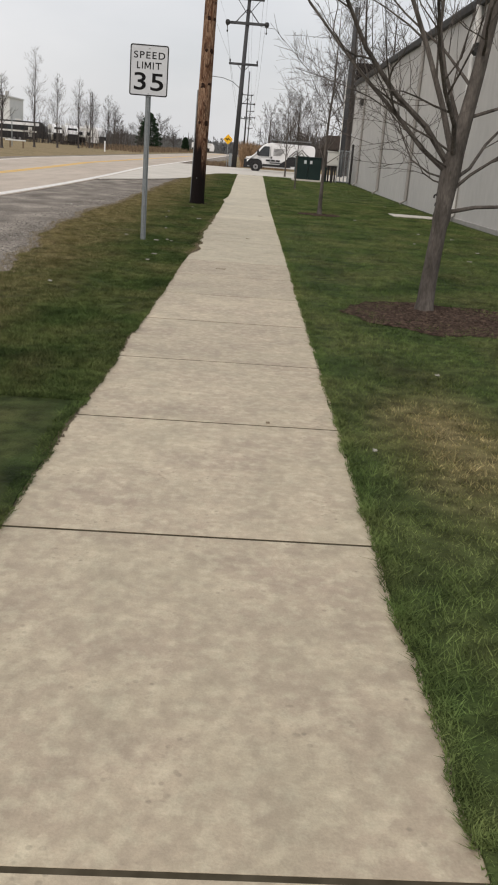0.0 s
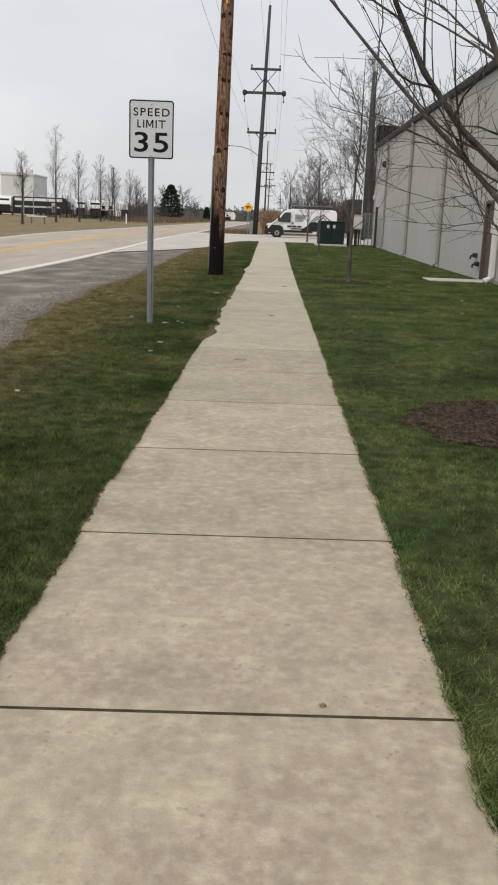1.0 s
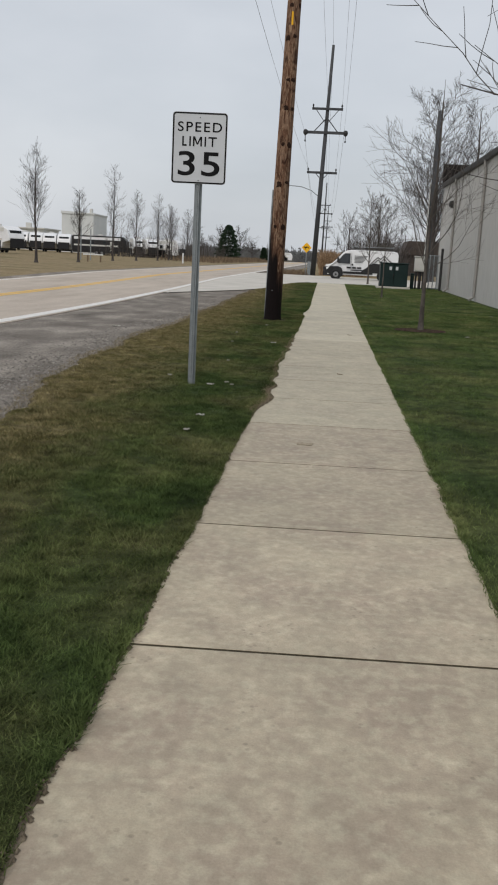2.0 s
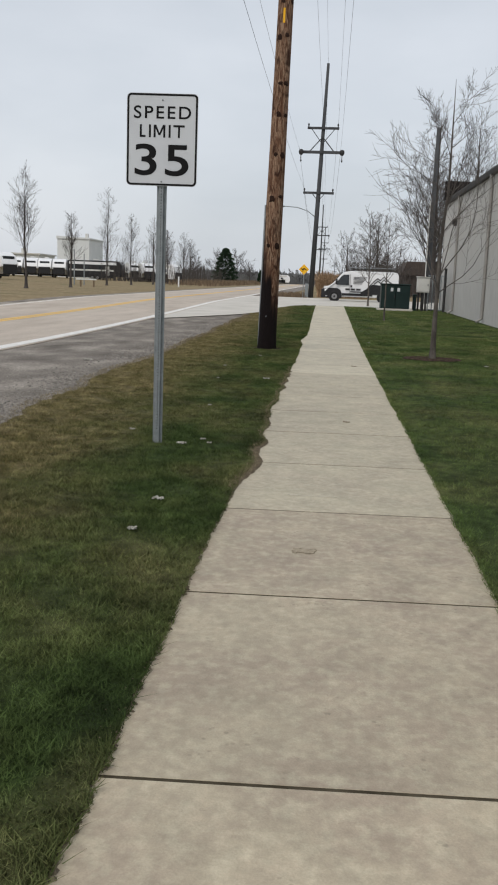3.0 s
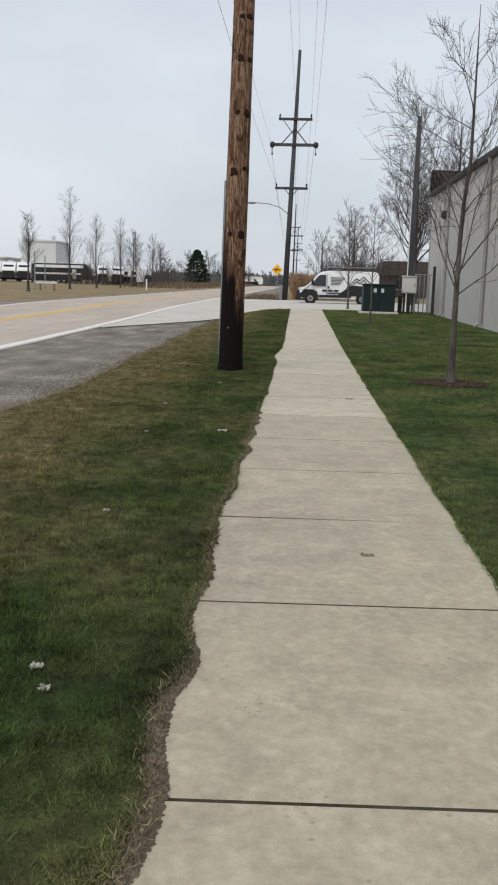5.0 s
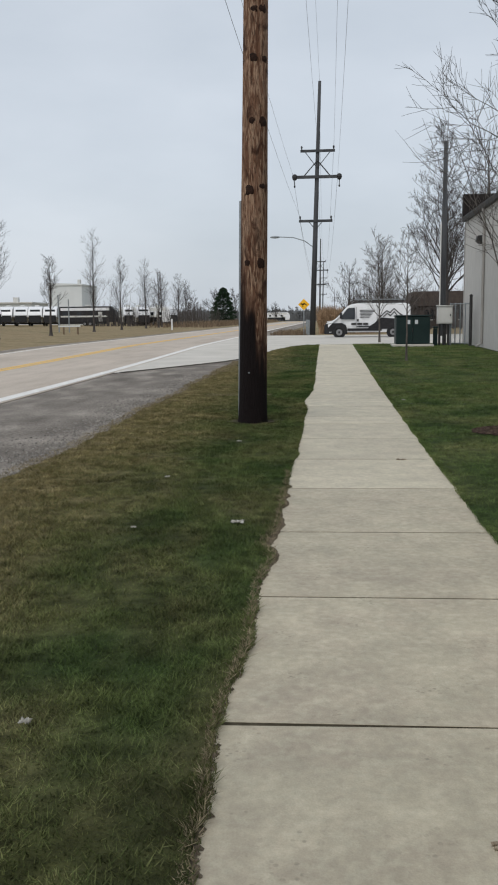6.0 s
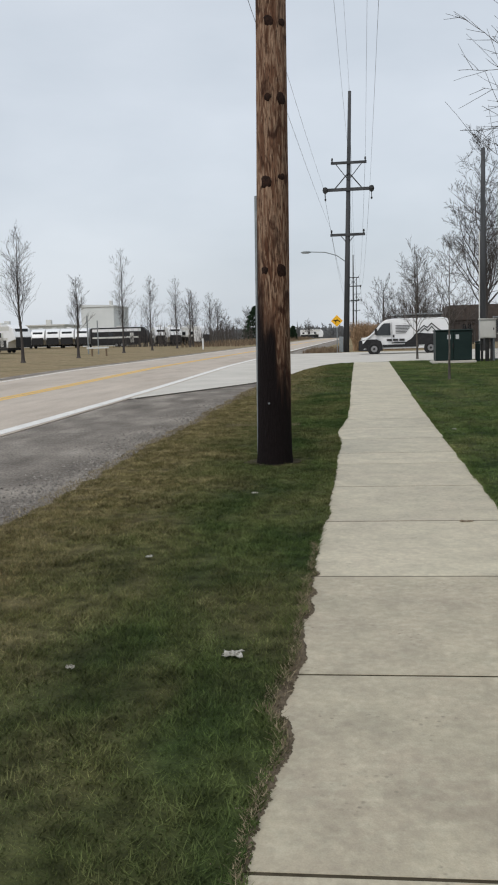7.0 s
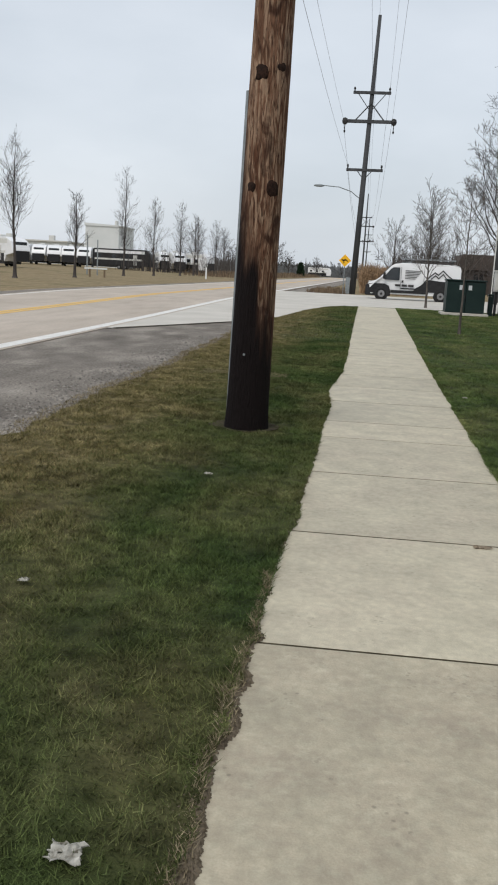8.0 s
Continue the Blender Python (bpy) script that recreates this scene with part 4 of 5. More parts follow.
# ---- building beside the lawn ----
def building():
    e = thing("building", (0, 0, 0), "long grey-beige industrial building with downspouts and dark gutter", "building")
    X, Y0, Y1, TOP = 6.65, 10.0, 60.5, 6.35
    e.matrix_basis = pose(X, 28, 0) @ pose(0, 0, 0, 0, 0, 0.7) @ pose(-X, -28, 0)
    edges = [Y0, 14.0, 22.0, 30.0, 38.1, 46.4, 55.0, Y1]
    for a, b in zip(edges, edges[1:]):
        hole = a == 30.0
        if hole:
            bm = box(X, X + 0.25, a + 0.012, 30.12, -0.4, TOP)
            box(X, X + 0.25, 31.22, b - 0.012, -0.4, TOP, bm=bm)
            box(X, X + 0.25, 30.12, 31.22, 2.35, TOP, bm=bm)
        else:
            bm = box(X, X + 0.25, a + 0.012, b - 0.012, -0.4, TOP)
        part("wall_panel", bm, WALL, e, "smooth painted wall panel")
    part("wall_backing", box(X + 0.02, X + 0.24, Y0, 30.0, -0.4, TOP - 0.02), WALL_TRIM, e)
    part("end_wall", box(X + 0.26, 34, Y1 - 0.25, Y1 - 0.002, -0.4, TOP), WALL, e)
    part("end_wall", box(X + 0.26, 34, Y0, Y0 + 0.25, -0.4, TOP), WALL, e)
    part("back_wall", box(34, 34.25, Y0, Y1, -0.4, TOP), WALL, e)
    roof = bmesh.new()
    v = [roof.verts.new(p) for p in ((X - 0.15, Y0 - 0.2, TOP), (X - 0.15, Y1 - 0.3, TOP), (20.4, Y1 - 0.3, TOP + 1.4), (20.4, Y0 - 0.2, TOP + 1.4), (34.4, Y1 - 0.3, TOP), (34.4, Y0 - 0.2, TOP))]
    roof.faces.new((v[0], v[3], v[2], v[1]))
    roof.faces.new((v[3], v[5], v[4], v[2]))
    got = bmesh.ops.extrude_face_region(roof, geom=roof.faces[:])
    bmesh.ops.translate(roof, vec=(0, 0, 0.12), verts=[g for g in got["geom"] if isinstance(g, bmesh.types.BMVert)])
    bmesh.ops.recalc_face_normals(roof, faces=roof.faces[:])
    part("roof", roof, ROOF, e, "dark low-pitched roof")
    for yy in (Y0 + 0.02, Y1 - 0.28):
        part("gable", prism([(X, TOP), (34.2, TOP), (20.4, TOP + 1.38)], yy, yy + 0.2), WALL, e)
    part("gutter", prism([(X - 0.02, TOP - 0.14), (X - 0.16, TOP - 0.12), (X - 0.20, TOP + 0.02), (X - 0.20, TOP + 0.09), (X - 0.02, TOP + 0.09)], Y0, Y1 - 0.3), GUTTER, e, "dark metal eave gutter")
    part("parapet", box(X - 0.14, 34.2, Y1 - 0.24, Y1 + 0.15, TOP + 0.14, 7.55, bevel=0.02), ROOF, e, "dark brown raised end parapet")
    for y, mat, w in ((22.0, WALL_TRIM, 0.06), (29.4, WALL_WHITE, 0.10), (38.1, WALL_TRIM, 0.07), (46.4, WALL_TRIM, 0.07), (55.0, WALL_TRIM, 0.06)):
        bm = tube([(X - 0.12, y, TOP - 0.1), (X - 0.12, y, TOP - 0.25), (X - w - 0.01, y, TOP - 0.55), (X - w - 0.01, y, ground_z(y) + 0.2), (X - 0.30, y, ground_z(y) + 0.06)], w, 8)
        part("downspout", bm, mat, e, "white downspout" if mat == WALL_WHITE else "grey-brown downspout")
    for y in (14.0, 29.9):
        part("seam", box(X - 0.03, X + 0.002, y - 0.05, y + 0.05, 0.02, TOP - 0.15, bevel=0.006), WALL_TRIM, e)
    part("corner_trim", box(X - 0.025, X + 0.002, Y1 - 0.20, Y1 - 0.01, 0.2, TOP - 0.15, bevel=0.006), WALL_TRIM, e)
    part("ledge", box(X - 0.05, X + 0.002, Y0, 29.8, -0.1, 0.14, bevel=0.01), WALL_TRIM, e, "concrete footing")
    door = part("door", box(X + 0.06, X + 0.11, 30.17, 31.17, 0.06, 2.30, bevel=0.006), DOOR, e, "dark brown steel door set into the wall")
    part("door_frame", box(X - 0.03, X + 0.12, 30.06, 30.16, 0.0, 2.40, bevel=0.006), DOOR, e)
    part("door_frame", box(X - 0.03, X + 0.12, 31.18, 31.28, 0.0, 2.40, bevel=0.006), DOOR, e)
    part("door_frame", box(X - 0.03, X + 0.12, 30.165, 31.175, 2.31, 2.40, bevel=0.004), DOOR, e)
    part("notice", box(X + 0.054, X + 0.058, 30.45, 30.70, 1.45, 1.80), WALL_WHITE, door, "small pale notice")
    part("handle", box(X + 0.01, X + 0.058, 30.25, 30.30, 1.0, 1.16, bevel=0.006), STEEL, door, "steel lever handle")
    for y, z in ((31.9, 0.75), (31.55, 0.5)):
        bm = box(X - 0.13, X - 0.002, y - 0.10, y + 0.10, z - 0.07, z + 0.07, bevel=0.02)
        tube([(X - 0.13, y, z), (X - 0.20, y, z - 0.03), (X - 0.21, y, z - 0.12)], 0.03, 8, bm=bm)
        part("wall_vent", bm, DARK, e, "small black wall fitting")
    for y in (28.9, 55.6):
        lamp = part("wall_lamp", prism([(X - 0.002, 4.8), (X - 0.14, 4.78), (X - 0.30, 4.92), (X - 0.24, 5.14), (X - 0.002, 5.16)], y - 0.2, y + 0.2, bevel=0.015), DARK, e, "dark wall-pack lamp, unlit")
        part("lens", box(X - 0.22, X - 0.06, y - 0.14, y + 0.14, 4.765, 4.785), LAMP_GLASS, lamp)


building()
tagged(link("stoop", box(4.75, 6.60, 29.5, 30.8, -0.05, 0.06, bevel=0.012), APRON), "short concrete path slab leading to the brown door", "path slab")


# ---- transformer, meter cabinet, fence ----
def transformer():
    z = ground_z(57)
    e = thing("transformer", (3.47, 57.2, z), "dark green pad-mounted electrical transformer on a concrete pad", "transformer")
    e.scale = (1.16, 1.0, 1.04)
    part("pad", box(-0.80, 0.80, -0.70, 0.75, -0.12, 0.10, bevel=0.02), APRON, e, "concrete pad")
    body = part("body", prism([(-0.66, 0.10), (0.66, 0.10), (0.66, 1.30), (-0.66, 1.30)], -0.05, 0.62, bevel=0.02), GREENBOX, e)
    part("hood", box(-0.69, 0.69, -0.58, 0.64, 1.302, 1.37, bevel=0.025), GREENBOX, e)
    for x0, x1 in ((-0.655, -0.006), (0.006, 0.655)):
        d = part("door", box(x0, x1, -0.54, -0.055, 0.12, 1.29, bevel=0.015), GREENBOX, e)
        s = 0.10 if x0 < 0 else 0.18
        part("label_plate", box(x0 + (0.42 if x0 < 0 else 0.06), x0 + (0.54 if x0 < 0 else 0.18), -0.546, -0.5405, 0.98, 1.16), SIGN_WHITE, d, "pale warning label")
    part("handle", box(-0.05, -0.015, -0.575, -0.541, 0.62, 0.80, bevel=0.008), DARK, e)
    return body


transformer()


def meter_cabinet():
    e = thing("meter_cabinet", at_ground(4.98, 57.6), "pale grey electrical meter cabinet raised on dark posts", "cabinet")
    box_ = part("cabinet_box", box(-0.34, 0.34, -0.18, 0.18, 1.0, 1.80, bevel=0.02), CABINET, e)
    part("rain_hood", prism([(-0.37, 1.803), (0.37, 1.803), (0.37, 1.83), (-0.37, 1.86)], -0.24, 0.2), CABINET, e)
    part("door", box(-0.30, 0.30, -0.20, -0.183, 1.05, 1.74, bevel=0.006), CABINET, box_)
    part("latch", box(0.22, 0.26, -0.225, -0.202, 1.35, 1.45, bevel=0.006), DARK, box_)
    for x in (-0.22, 0.18):
        part("leg", box(x - 0.05, x + 0.05, -0.05, 0.05, -0.2, 1.0, bevel=0.008), DARK, e)
    part("conduit", tube([(0.0, 0, -0.2), (0.0, 0, 1.0)], 0.09, 10), DARK, e)
    part("conduit", tube([(0.30, 0.02, -0.2), (0.30, 0.02, 1.0)], 0.03, 8), STEEL, e)


meter_cabinet()
p = thing("cable_pedestal", at_ground(4.55, 57.4), "small green cable pedestal beside the cabinet", "pedestal")
part("shell", box(-0.10, 0.10, -0.10, 0.10, -0.1, 0.80, bevel=0.025), GREENBOX, p)
part("cap", box(-0.115, 0.115, -0.115, 0.115, 0.803, 0.90, bevel=0.03), GREENBOX, p)


def fence():
    z = ground_z(58.4)
    e = thing("chain_link_fence", (5.35, 58.4, z), "short run of galvanised chain-link fence by the wall", "fence")
    e.rotation_euler.z = radians(-36)
    for x in (0.0, 0.26, 0.52, 0.77, 1.02):
        part("post", tube([(x, 0, -0.2), (x, 0, 1.95)], 0.027, 8), STEEL, e)
    for h in (0.08, 1.9):
        part("rail", tube([(0, 0, h), (1.02, 0, h)], 0.024, 6), STEEL, e)
    mesh_ = bmesh.new()
    for k in range(-18, 12):
        for s in (1, -1):
            x0, x1, z0, z1 = k * 0.1, k * 0.1 + 1.8, 0.05, 1.85
            lo, hi = max(x0, 0.0), min(x1, 1.02)
            if hi - lo < 0.05:
                continue
            za, zb = z0 + (lo - x0), z0 + (hi - x0)
            if s < 0:
                za, zb = z1 - (lo - x0), z1 - (hi - x0)
            tube([(lo, 0.0, za), (hi, 0.0, zb)], 0.004, 3, bm=mesh_, cap=False)
    part("wire_mesh", mesh_, STEEL, e, "woven wire mesh")


fence()
g = thing("gate_post", at_ground(6.02, 56.6), "dark steel gate post standing by the wall", "post")
part("post", tube([(0, 0, -0.2), (0, 0, 2.25)], 0.07, 10), DARK, g)
part("cap", tube([(0, 0, 2.25), (0, 0, 2.28), (0, 0, 2.33)], [0.08, 0.08, 0.02], 10), DARK, g)


# ---- van on the driveway ----
def wheel(parent, x, y, r, side):
    t = part("wheel", tube([(x, y - 0.11, r), (x, y - 0.10, r), (x, y + 0.10, r), (x, y + 0.11, r)], [r * 0.90, r, r, r * 0.90], 24), RUBBER, parent, "black tyre")
    part("rim", tube([(x, y + side * 0.118, r), (x, y + side * 0.100, r)], [r * 0.60, r * 0.66], 16), ALLOY, t, "grey steel rim")
    part("hub", tube([(x, y + side * 0.135, r), (x, y + side * 0.116, r)], [r * 0.18, r * 0.24], 10), DARK, t)


def van():
    """A white panel van broadside; its nose points to -x."""
    e = thing("van", at_ground(-0.60, 76.0), "white work van with black cladding parked across the driveway", "van")
    e.scale = (0.935, 0.935, 0.935)
    L, W = 5.95, 2.0
    side = [(0.12, 0.42), (0.02, 0.52), (0.0, 0.80), (0.08, 0.98), (0.28, 1.10), (0.62, 1.22), (0.86, 1.42), (1.50, 2.14), (1.76, 2.28), (2.2, 2.36), (5.55, 2.36), (5.85, 2.28), (5.95, 2.05), (5.95, 0.42), (5.85, 0.34), (0.3, 0.34)]
    body = prism(side, -W / 2, W / 2)
    for v in body.verts:
        if v.co.z > 1.3:
            v.co.y *= 1 - 0.08 * (v.co.z - 1.3)
        if v.co.x < 0.8:
            v.co.y *= 1 - 0.22 * (0.8 - v.co.x) ** 1.5
    bmesh.ops.bevel(body, geom=[ed for ed in body.edges if abs(ed.verts[0].co.y - ed.verts[1].co.y) < 0.2], offset=0.06, segments=3, affect="EDGES", profile=0.6)
    shell = part("body", body, VANWHITE, e, "white painted steel body")
    y = -W / 2

    def panel(name, outline, mat, label="", proud=0.012, parent=e):
        bm = prism(outline, -0.008, 0.0)
        for v in bm.verts:
            s = (1 - 0.08 * max(0, v.co.z - 1.3)) * (1 - 0.22 * max(0, 0.8 - v.co.x) ** 1.5)
            v.co.y += y * s - proud + 0.008
        return part(name, bm, mat, parent, label)

    panel("side_window", [(1.14, 1.26), (1.04, 1.36), (1.50, 1.95), (1.66, 2.06), (2.08, 2.06), (2.08, 1.24)], GLASS, "dark cab door glass")
    ws = prism([(0.84, 1.42), (0.82, 1.44), (1.46, 2.16), (1.50, 2.14)], -0.78, 0.78)
    part("windscreen", ws, GLASS, e, "dark raked windscreen")
    panel("cladding", [(0.06, 0.22), (-0.02, 0.45), (0.0, 0.93), (0.25, 0.97), (0.6, 1.0), (1.15, 1.0), (1.44, 0.86), (1.55, 0.55), (1.55, 0.22)], VANBLACK, "black front bumper and wheel arch", 0.014)
    part("bumper", box(-0.06, 0.16, -0.80, 0.80, 0.22, 0.90, bevel=0.05), VANBLACK, e, "black plastic front bumper")
    panel("sill", [(1.56, 0.44), (1.56, 0.62), (3.95, 0.62), (3.95, 0.44)], VANBLACK, "black sill strip", 0.013)
    panel("rub_strip", [(2.2, 0.70), (2.2, 0.78), (3.6, 0.78), (3.6, 0.70)], VANBLACK, "", 0.016)
    panel("decal", [(2.95, 0.57), (3.15, 0.80), (3.45, 0.98), (3.62, 1.16), (3.95, 1.36), (4.6, 1.30), (5.75, 1.26), (5.75, 0.57)], VANBLACK, "dark graphic sweeping over the rear side", 0.017)
    for ridge in (((3.62, 1.16), (4.05, 1.62), (4.30, 1.84), (4.52, 1.70), (4.80, 1.98), (5.20, 1.62), (5.70, 1.30)), ((4.05, 1.40), (4.34, 1.66), (4.55, 1.48), (4.82, 1.76), (5.10, 1.42))):
        for (xa, za), (xb, zb) in zip(ridge, ridge[1:]):
            panel("decal_line", [(xa, za - 0.05), (xa, za + 0.04), (xb, zb + 0.04), (xb, zb - 0.05)], DARK, "dark ridge line of the graphic", 0.022)
    for k in range(6):
        panel("lettering_bar", [(2.42, 1.86 - 0.10 * k), (2.42, 1.90 - 0.10 * k), (3.5 - 0.08 * k, 1.90 - 0.10 * k), (3.5 - 0.08 * k, 1.86 - 0.10 * k)], DARK, "grey line of small lettering", 0.013)
    for k in range(3):
        x0 = 1.82 + (0.0, 0.42, 0.84)[k]
        panel("lettering_bar", [(x0, 0.86), (x0, 1.0), (x0 + 0.35, 1.0), (x0 + 0.35, 0.86)], DARK, "dark bar of lettering", 0.015)
    panel("door_gap", [(2.16, 0.58), (2.16, 2.10), (2.18, 2.10), (2.18, 0.58)], DARK, "", 0.013)
    panel("door_gap", [(3.62, 0.58), (3.62, 2.20), (3.64, 2.20), (3.64, 0.58)], DARK, "", 0.018)
    panel("door_handle", [(2.22, 1.10), (2.22, 1.26), (2.34, 1.26), (2.34, 1.10)], VANBLACK, "black door handle", 0.03)
    mirror = part("mirror", box(1.02, 1.18, y - 0.28, y - 0.06, 1.30, 1.72, bevel=0.04), VANBLACK, e, "black wing mirror")
    part("headlight", box(0.12, 0.48, y + 0.12, y + 0.30, 0.98, 1.14, bevel=0.04), LAMP_GLASS, e, "clear headlight")
    for x in (0.98, 4.75):
        well = part("wheel_arch", tube([(x, y - 0.014, 0.36), (x, y + 0.20, 0.36)], 0.45, 24), VANBLACK, e, "dark wheel arch")
        wheel(e, x, y + 0.09, 0.35, -1)
        wheel(e, x, -y - 0.09, 0.35, 1)
    rack = part("roof_rack", box(2.3, 5.5, -0.78, -0.74, 2.50, 2.55), DARK, e, "dark roof ladder rack")
    part("rack_rail", box(2.3, 5.5, 0.74, 0.78, 2.50, 2.55), DARK, rack)
    for x in (2.4, 3.4, 4.4, 5.4):
        part("rack_bar", box(x - 0.03, x + 0.03, -0.80, 0.80, 2.552, 2.59), DARK, rack)
        for yy in (-0.76, 0.76):
            part("rack_foot", box(x - 0.03, x + 0.03, yy - 0.02, yy + 0.02, 2.34, 2.50), DARK, rack)
    ladder = part("ladder", box(2.1, 5.6, -0.5, -0.45, 2.60, 2.68), STEEL, rack, "ladder lashed on top")
    return shell, mirror, ladder


van()

# ---- across the road: row of trees, trailers, hall, woods ----
ROW = "row of bare trees across the road"
for k, (x, y, h, spread) in enumerate(((-24.15, 78.3, 10.6, 3.0), (-24.1, 90.6, 7.9, 1.8), (-26.0, 112, 12.6, 2.8), (-26.2, 126, 10.2, 2.7), (-26.2, 141, 11.0, 2.7), (-26.5, 152, 9.5, 2.8), (-27.5, 160, 9.6, 2.8), (-26.5, 170, 9.8, 3.0), (-27.0, 182, 9.0, 2.8), (-36.0, 70, 10.5, 2.8))):
    tree("roadside_tree", at_ground(x, y), h, 0.13, 2.0, 24, spread * 1.25, 3, 7, 50 + k, "slender bare tree with upswept branches on dry grass", mat=FARBARK, group=ROW, thin=0.6, up=3.0, least=0.007)

TRAILERS = "row of parked camping trailers"


def trailer(x, y, length, nose, tone):
    e = thing("camping_trailer", at_ground(x, y), "white camping trailer with black stripe parked in a row", "camping trailer", TRAILERS, turn=tone)
    h = 3.5
    if nose:
        outline = [(-length / 2, 0.6), (-length / 2, h), (length / 2 - 1.6, h), (length / 2 - 0.5, h - 0.5), (length / 2, h - 1.5), (length / 2, 1.6), (length / 2 - 1.5, 1.3), (length / 2 - 1.8, 0.6)]
    else:
        outline = [(-length / 2, 0.6), (-length / 2, h - 0.2), (-length / 2 + 0.3, h), (length / 2 - 0.9, h), (length / 2 - 0.2, h - 0.7), (length / 2, 1.5), (length / 2 - 0.3, 0.6)]
    part("body", prism(outline, -1.25, 1.25, bevel=0.06), VANBLACK if length > 10 else VANWHITE, e)
    part("stripe", box(-length / 2 + 0.1, length / 2 - 1.9, -1.275, -1.252, 0.62, 1.55), VANBLACK, e, "black lower stripe")
    part("stripe", box(-length / 2 + 0.4, length / 2 - 1.2, -1.275, -1.252, 2.75, 3.25), VANWHITE if length > 10 else CABINET, e, "pale upper band")
    part("stripe", box(-length / 2 + 0.4, length / 2 - 1.6, -1.275, -1.252, 1.56, 1.85), CABINET, e, "grey band")
    part("nose_cap", box(length / 2 - 0.1, length / 2 + 0.015, -1.1, 1.1, 0.62, 1.9, bevel=0.05), VANBLACK, e, "black lower nose")
    part("nose_window", box(length / 2 - 0.55, length / 2 - 0.28, -0.9, 0.9, 2.55, 2.95, bevel=0.05), GLASS, e, "dark front window")
    for k in range(3):
        part("window", box(-length / 2 + 0.8 + k * length / 4, -length / 2 + 1.6 + k * length / 4, -1.29, -1.276, 1.9, 2.5, bevel=0.004), GLASS, e)
    part("door", box(length / 2 - 3.2, length / 2 - 2.5, -1.275, -1.252, 0.75, 2.5), CABINET, e)
    part("undercarriage", box(-length / 2 + 0.2, length / 2 - 1.9, -1.15, 1.15, 0.30, 0.598), DARK, e)
    for xx in (-0.5, 0.5):
        wheel(e, xx, -1.12, 0.36, -1)
        wheel(e, xx, 1.12, 0.36, 1)
    part("roof_unit", box(-0.5, 0.5, -0.4, 0.4, h, h + 0.3, bevel=0.08), CABINET, e)


for x, y, length, nose, turn in ((-71.0, 182, 7.5, 1, -86), (-67.5, 181, 7.2, 1, -84), (-63.5, 180, 7.4, 1, -80), (-60.2, 180, 7.0, 1, -82), (-57.2, 179, 7.2, 1, -78), (-54.4, 179, 7.2, 1, -80), (-51.6, 179, 7.2, 1, -80),
                                (-44.5, 178, 10.5, 0, 4), (-39.0, 186, 7.0, 1, -70), (-36.4, 184, 7.0, 1, -62), (-32.6, 184, 7.2, 0, -25), (-45.7, 127, 9.0, 1, -35), (-20.5, 372, 9.0, 0, 0)):
    trailer(x, y, length, nose, turn)


def hall():
    e = thing("storage_hall", at_ground(-57, 212), "low cream metal hall behind the trailers", "building")
    part("wall", box(-3.6, 3.6, -6, 6, -0.5, 8.3), CREAM, e)
    part("roof", prism([(-3.8, 8.3), (3.8, 8.3), (3.8, 8.6), (-3.8, 8.9)], -6.2, 6.2), CREAM, e)
    part("roof_vent", box(2.4, 3.0, -5, -4, 8.6, 9.6, bevel=0.1), CABINET, e, "grey roof vent")
    for x in (-1.7, 1.7):
        part("door", box(x - 1.2, x + 1.2, -6.06, -6.0, -0.3, 3.8), CABINET, e)
    e2 = thing("low_shed", at_ground(-84, 222), "long low white shed behind trailers", "building")
    part("wall", box(-16, 16, -6, 6, -0.5, 4.6), CREAM, e2)
    part("roof", prism([(-16.4, 4.6), (16.4, 4.6), (16.4, 4.9), (-16.4, 4.9)], -6.5, 6.5), CABINET, e2)
    for x in (-10, 2, 12):
        part("roof_vent", box(x - 0.6, x + 0.6, -5, -4, 4.9, 6.0), CABINET, e2)


hall()
for x, y, h, w in ((-29.3, 110, 3.9, 0.06), (-27.6, 108, 3.4, 0.05)):
    mp_ = thing("sign_post", at_ground(x, y), "thin bare post on the dry grass", "post", "posts across the road")
    part("post", box(-w, w, -w, w, -0.2, h, bevel=0.01), STEEL, mp_)
bn = thing("bench_board", at_ground(-24.6, 98), "pale yellow board on two short legs", "board")
part("board", box(-1.1, 1.0, -0.05, 0.05, 0.62, 0.76, bevel=0.01), CREAM, bn)
for x in (-0.6, 0.75):
    part("leg", box(x - 0.07, x + 0.07, -0.06, 0.06, -0.1, 0.615, bevel=0.01), BRUSH, bn)
mk = thing("marker_post", at_ground(-20.2, 128), "short white marker post by the road", "post")
part("post", box(-0.09, 0.09, -0.05, 0.05, -0.1, 1.3, bevel=0.015), VANWHITE, mk)


